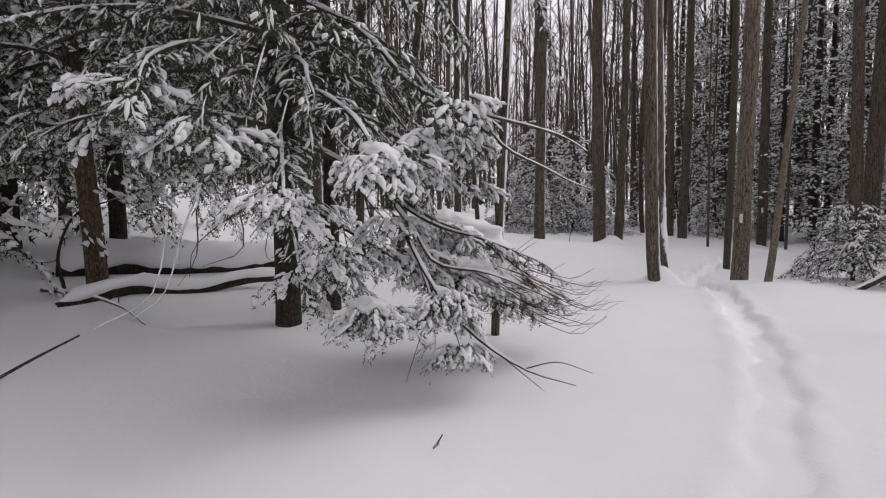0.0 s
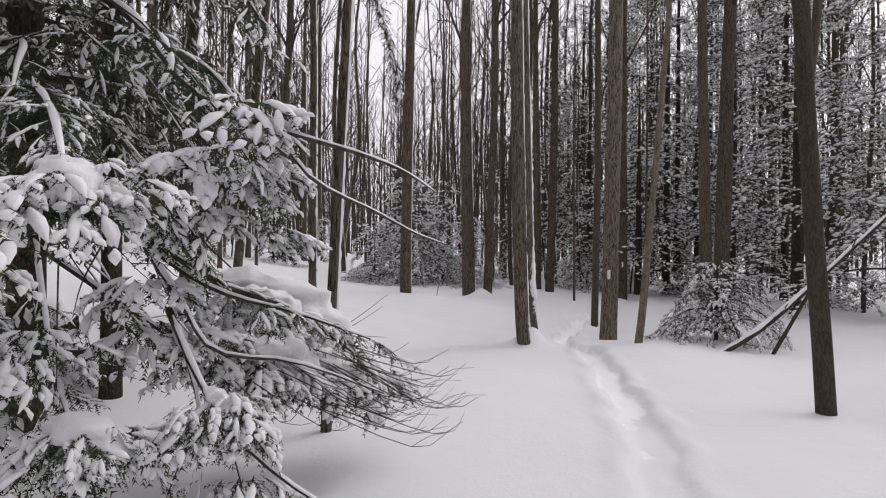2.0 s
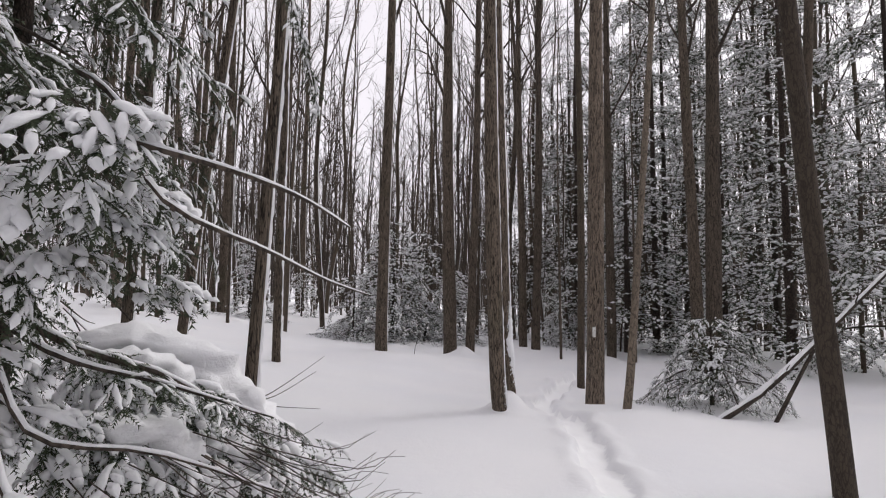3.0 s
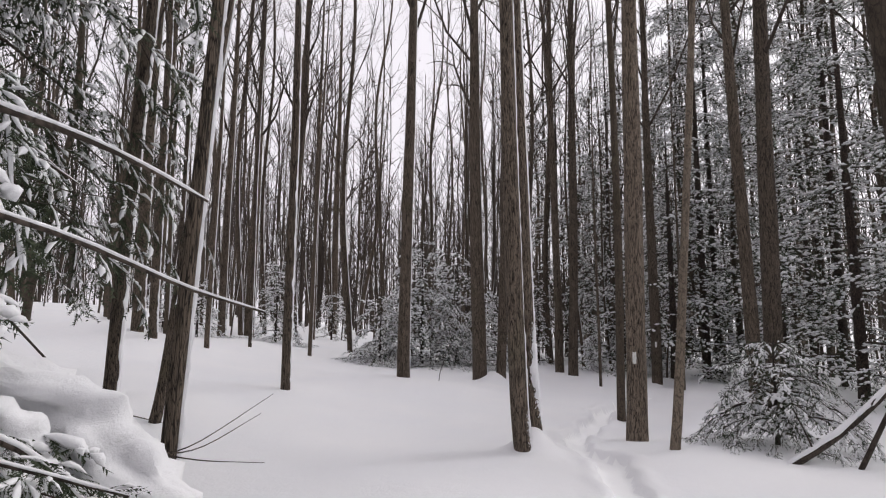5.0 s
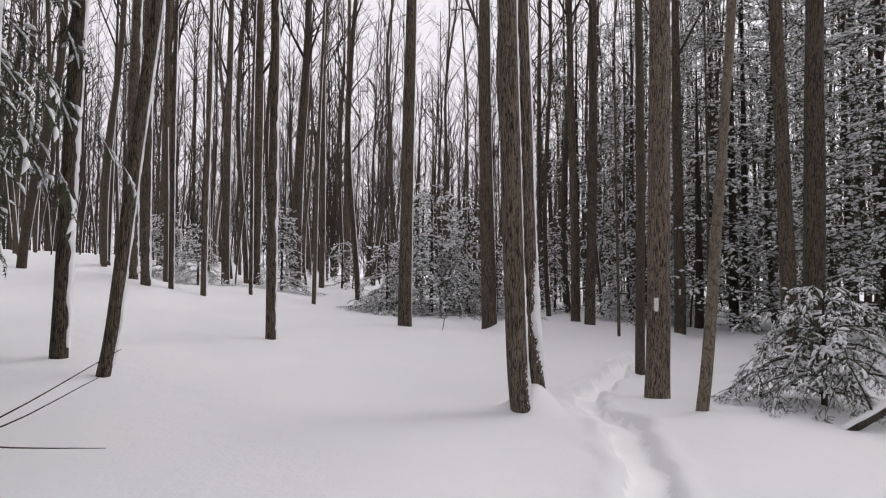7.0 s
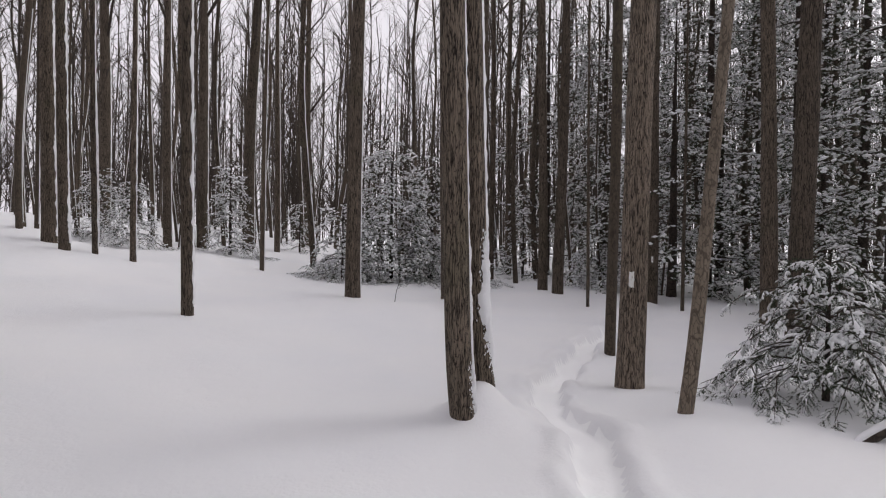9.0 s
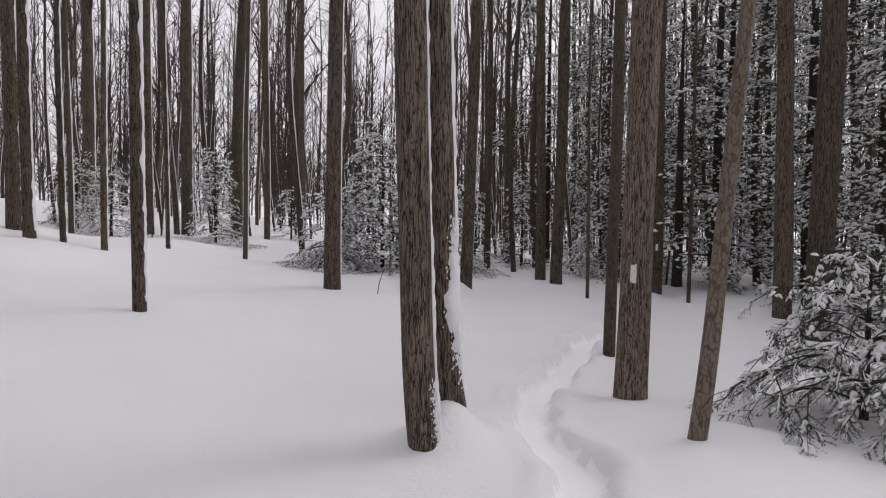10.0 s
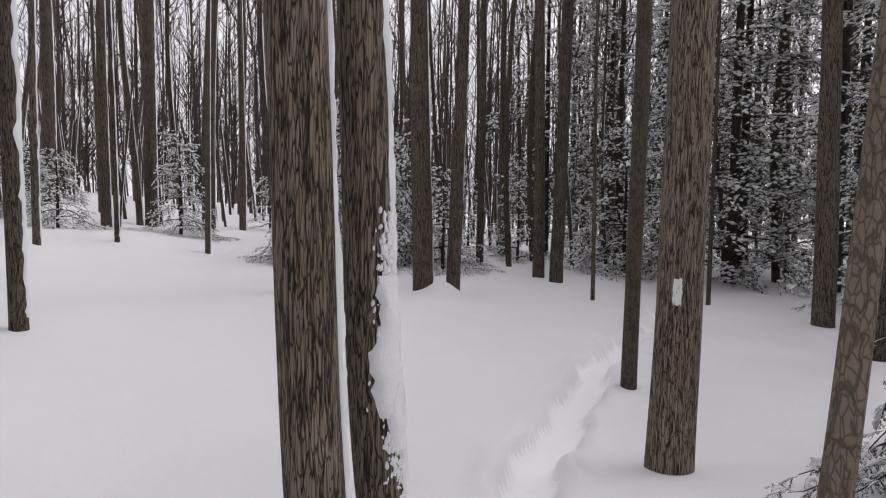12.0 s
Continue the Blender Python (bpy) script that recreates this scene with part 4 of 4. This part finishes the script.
root2, sprays2, rng2 = hemlock(-1.3, 6.55, 10.0, 0.17, "slim dark hemlock trunk behind the large one", 71, low=2.2, reach=1.8, whorls=24, gap=0.26, size=0.4, crowd=1.5, sides=14)
foliage(root2, sprays2, FINE, rng2)
root3, sprays3, rng3 = hemlock(-4.34, 7.14, 11.0, 0.24, "brown-barked hemlock with broken lower branches", 72, low=2.8, reach=2.6, whorls=58, gap=0.26, size=0.4, crowd=1.6, droop=0.33, taper=3.0, bark=BARK_RED, sides=18, lean=(-0.05, 0.0), own_limbs=6)
foliage(root3, sprays3, FINE, rng3)
root4, sprays4, rng4 = hemlock(-5.15, 9.1, 11.0, 0.26, "dark hemlock with snow at its foot", 73, low=1.9, reach=2.7, whorls=52, gap=0.36, size=0.7, crowd=1.4, taper=3.0, sides=14)
foliage(root4, sprays4, COARSE, rng4)
for k, (x, y) in enumerate(((-7.2, 9.6), (-7.6, 6.0), (-8.5, 13.0), (-9.5, 8.0))):
    r5, s5, g5 = hemlock(x, y, 12.0, 0.26, "dark hemlock in the snowy thicket", 80 + k, low=1.4, reach=3.0, whorls=40, gap=0.46, size=0.9, crowd=1.2, taper=3.0, droop=0.3, group="hemlocks of the thicket")
    foliage(r5, s5, DARK + COARSE[:2], g5)

# ---- fallen wood ----


def fallen(name, label, points, r0, r1, seed, stubs=0, bark=None, snow=1.0, category="branch"):
    rng = np.random.default_rng(seed)
    pts = bend(points, 18)
    root = new(name, mesh_from(name, [(*rough_trunk(pts, np.linspace(r0, r1, 18), 10, rng, 0.06), 0)], [bark or BARK_DARK]))
    tagged(root, label, category)
    for k in range(stubs):
        i = rng.integers(3, 15)
        w = np.array((rng.uniform(-0.6, 0.6), rng.uniform(-0.6, 0.2), rng.uniform(-0.6, 0.9)))
        ln = rng.uniform(0.15, 0.4)
        part("stub", mesh_from("stub", [(*tube(bend([pts[i], pts[i] + w * ln * 0.5, pts[i] + w * ln + rng.normal(0, 0.04, 3)], 6), np.linspace(r0 * 0.3, 0.004, 6), 5), 0)], [TWIG]), root)
    if snow:
        w = np.linspace(r0, r1, 18) * rng.uniform(0.85, 1.15, 18) * snow
        w[0], w[-1] = 0.005, 0.005
        part("snow_cap", mesh_from("snow_cap", [(*lump(pts + UP * np.linspace(r0, r1, 18)[:, None] * 0.7, w, rng, 9, 0.85), 0)], [SNOW_LOAD]), root, "cap of snow along the upper side")
    return root


def on_snow(x, y, h=0.0):
    return (x, y, gz(x, y) + h)


fallen("fallen_log", "dark fallen log capped with snow under the hemlocks", [on_snow(-4.4, 6.45, -0.03), on_snow(-3.8, 6.95, 0.07), on_snow(-3.2, 7.15, 0.02), on_snow(-2.5, 7.6, 0.14), on_snow(-1.9, 7.95, 0.1)], 0.075, 0.05, 90, 6, snow=1.5, category="log")
fallen("fallen_log", "thick fallen log buried under snow behind the hemlock", [on_snow(-5.4, 8.0, 0.0), on_snow(-4.5, 8.35, 0.07), on_snow(-3.4, 8.6, 0.02), on_snow(-2.4, 8.95, 0.12)], 0.15, 0.12, 91, 3, snow=1.9, category="log")
fallen("leaning_dead_branch", "snow-covered dead branch propped up beside the hemlock bush", [(5.6, 7.97, 0.05), (6.3, 7.9, 0.46), (7.1, 7.85, 1.08), (8.3, 7.8, 2.05)], 0.04, 0.026, 92, 4, TWIG, 0.85)
fallen("prop_branch", "dark dead branch that props another", [(6.25, 7.75, 0.02), (6.6, 7.8, 0.45), (7.0, 7.85, 0.95)], 0.028, 0.022, 93, 0, TWIG, 0.3)
fallen("fallen_twig", "forked dead twig lying on the snow", [on_snow(-4.95, 7.0, 0.05), on_snow(-4.3, 6.75, 0.06), on_snow(-3.6, 6.3, 0.05), on_snow(-3.1, 5.85, 0.0)], 0.022, 0.008, 94, 3, TWIG)
fallen("bent_sapling", "dead sapling arching out of the snow", [on_snow(-4.8, 7.2, 0.0), on_snow(-4.85, 7.2, 0.45), on_snow(-4.6, 7.2, 0.95), on_snow(-4.0, 7.1, 1.15)], 0.025, 0.008, 95, 2, TWIG, 0.4)
fallen("dead_stem", "thin dead stem standing in the snow", [on_snow(3.22, 14.8, 0.0), on_snow(3.25, 14.8, 0.2), on_snow(3.33, 14.8, 0.42)], 0.008, 0.004, 97, 1, TWIG, 0)
fallen("twig", "small dead twig poking out of the snow", [on_snow(-0.08, 3.15, 0.0), on_snow(-0.07, 3.15, 0.03), on_snow(-0.05, 3.16, 0.06)], 0.005, 0.003, 98, 2, TWIG, 0)
fallen("stick", "thin dark stick poking out of the snow", [on_snow(-3.5, 4.3, 0.0), on_snow(-3.3, 4.5, 0.1), on_snow(-3.05, 4.7, 0.22)], 0.014, 0.007, 96, 0, TWIG, 0)


# ---- the wood around: bare trees copied from a few, and the far woods ----
wood_rng = np.random.default_rng(77)
PATTERNS = [(hardwood(-30.0 - 2 * k, -30.0, 0.12 + 0.045 * (k % 3), "tall slender bare tree in the winter wood", 300 + k, height=20 + k % 4 * 1.8, bow=0.09 + 0.05 * (k % 3), lean=(wood_rng.normal(0, 0.02), 0.0),
                      strip=0.2 if k % 2 else 0.08, crown=4.0 + k % 3, limbs=10, sides=7, bark=BARK if k % 2 else BARK_SMOOTH, group="bare trees of the wood", strip_top=6.0, parts=False, row=0.15)[0]) for k in range(7)]
SAPLINGS = [(hardwood(-30.0 - 2 * k, -34.0, 0.07 + 0.015 * k, "thin bare sapling in the winter wood", 320 + k, height=8 + k, bow=0.14, lean=(wood_rng.normal(0, 0.03), 0.0), strip=0.2, crown=1.3,
                      limbs=9, sides=6, depth=1, group="saplings of the wood", strip_top=4.0, parts=False, row=0.15, bark=BARK_SMOOTH)[0]) for k in range(4)]
placed = []


def free(x, y):
    if -3.4 < x < 9.5 and -6 < y < 22.5:
        return False
    if math.hypot(x - 1, y - 3) < 9 or (abs(x + 3) < 5 and -2 < y < 12):
        return False
    if 9 < x < 13 and 8 < y < 17:
        return False
    return all((x - a) ** 2 + (y - b) ** 2 > 0.8 for a, b in placed)


def scatter(patterns, count, box):
    made, tries = 0, 0
    while made < count and tries < count * 8:
        tries += 1
        x, y = wood_rng.uniform(box[0], box[1]), wood_rng.uniform(box[2], box[3])
        if not free(x, y):
            continue
        placed.append((x, y))
        made += 1
        k = wood_rng.uniform(0.8, 1.25)
        m = Matrix.Translation((x, y, gz(x, y))) @ Matrix.Rotation(wood_rng.uniform(-0.6, 0.6), 4, "Z") @ Matrix.Diagonal((k, k, k * wood_rng.uniform(0.9, 1.15), 1))
        copy_thing(patterns[wood_rng.integers(len(patterns))], m)


scatter(PATTERNS, 78, (-20, 26, 19, 46))
scatter(SAPLINGS, 125, (-18, 22, 19, 40))
scatter(PATTERNS, 44, (8, 32, 20, 46))
scatter(PATTERNS, 22, (-24, -5, 8, 22))
scatter(PATTERNS, 14, (10, 28, -4, 20))
scatter(PATTERNS, 16, (-24, 24, -20, -5))


def far_woods():
    """Slender far trees with a haze of fine twigs from near the ground to the top."""
    rng = np.random.default_rng(400)
    pieces = []
    for k in range(1400):
        a, d = rng.uniform(-1.15, 1.15), rng.uniform(36, 100)
        if k > 1220:
            a = rng.uniform(1.15, 2 * math.pi - 1.15)
        x, y = 2 + d * math.sin(a), 5 + d * math.cos(a)
        h, r = rng.uniform(15, 25), rng.uniform(0.04, 0.12)
        if k % 3 == 0:
            h, r = rng.uniform(4, 9), 0.035
        z = gz(x, y) - 0.2
        pts = np.stack([x + np.cumsum(rng.normal(0, 0.14, 6)), y + np.zeros(6), z + np.linspace(0, h, 6)], 1)
        pieces.append(tube(pts, np.linspace(r, 0.02, 6), 4))
        for b in range(24):
            s = rng.uniform(0.12, 0.95) * 4.99
            i = int(s)
            p = pts[i] + (pts[i + 1] - pts[i]) * (s - i)
            w = np.array((rng.uniform(-1.3, 1.3), rng.uniform(-0.5, 0.5), rng.uniform(0.7, 2.4)))
            q = p + w * 0.6
            pieces.append(tube(np.array([p, q, q + w * 0.6 + rng.normal(0, 0.3, 3)]), (0.034, 0.024, 0.01), 3))
            pieces.append(tube(np.array([q, q + w * 0.4 + rng.normal(0, 0.6, 3)]), (0.018, 0.007), 3))
    ob = new("far_woods", mesh_from("far_woods", [(*joined(pieces), 0)], [TWIG]))
    tagged(ob, "distant grey-brown bare woods on the hillside", "woods", kind="stuff")


far_woods()
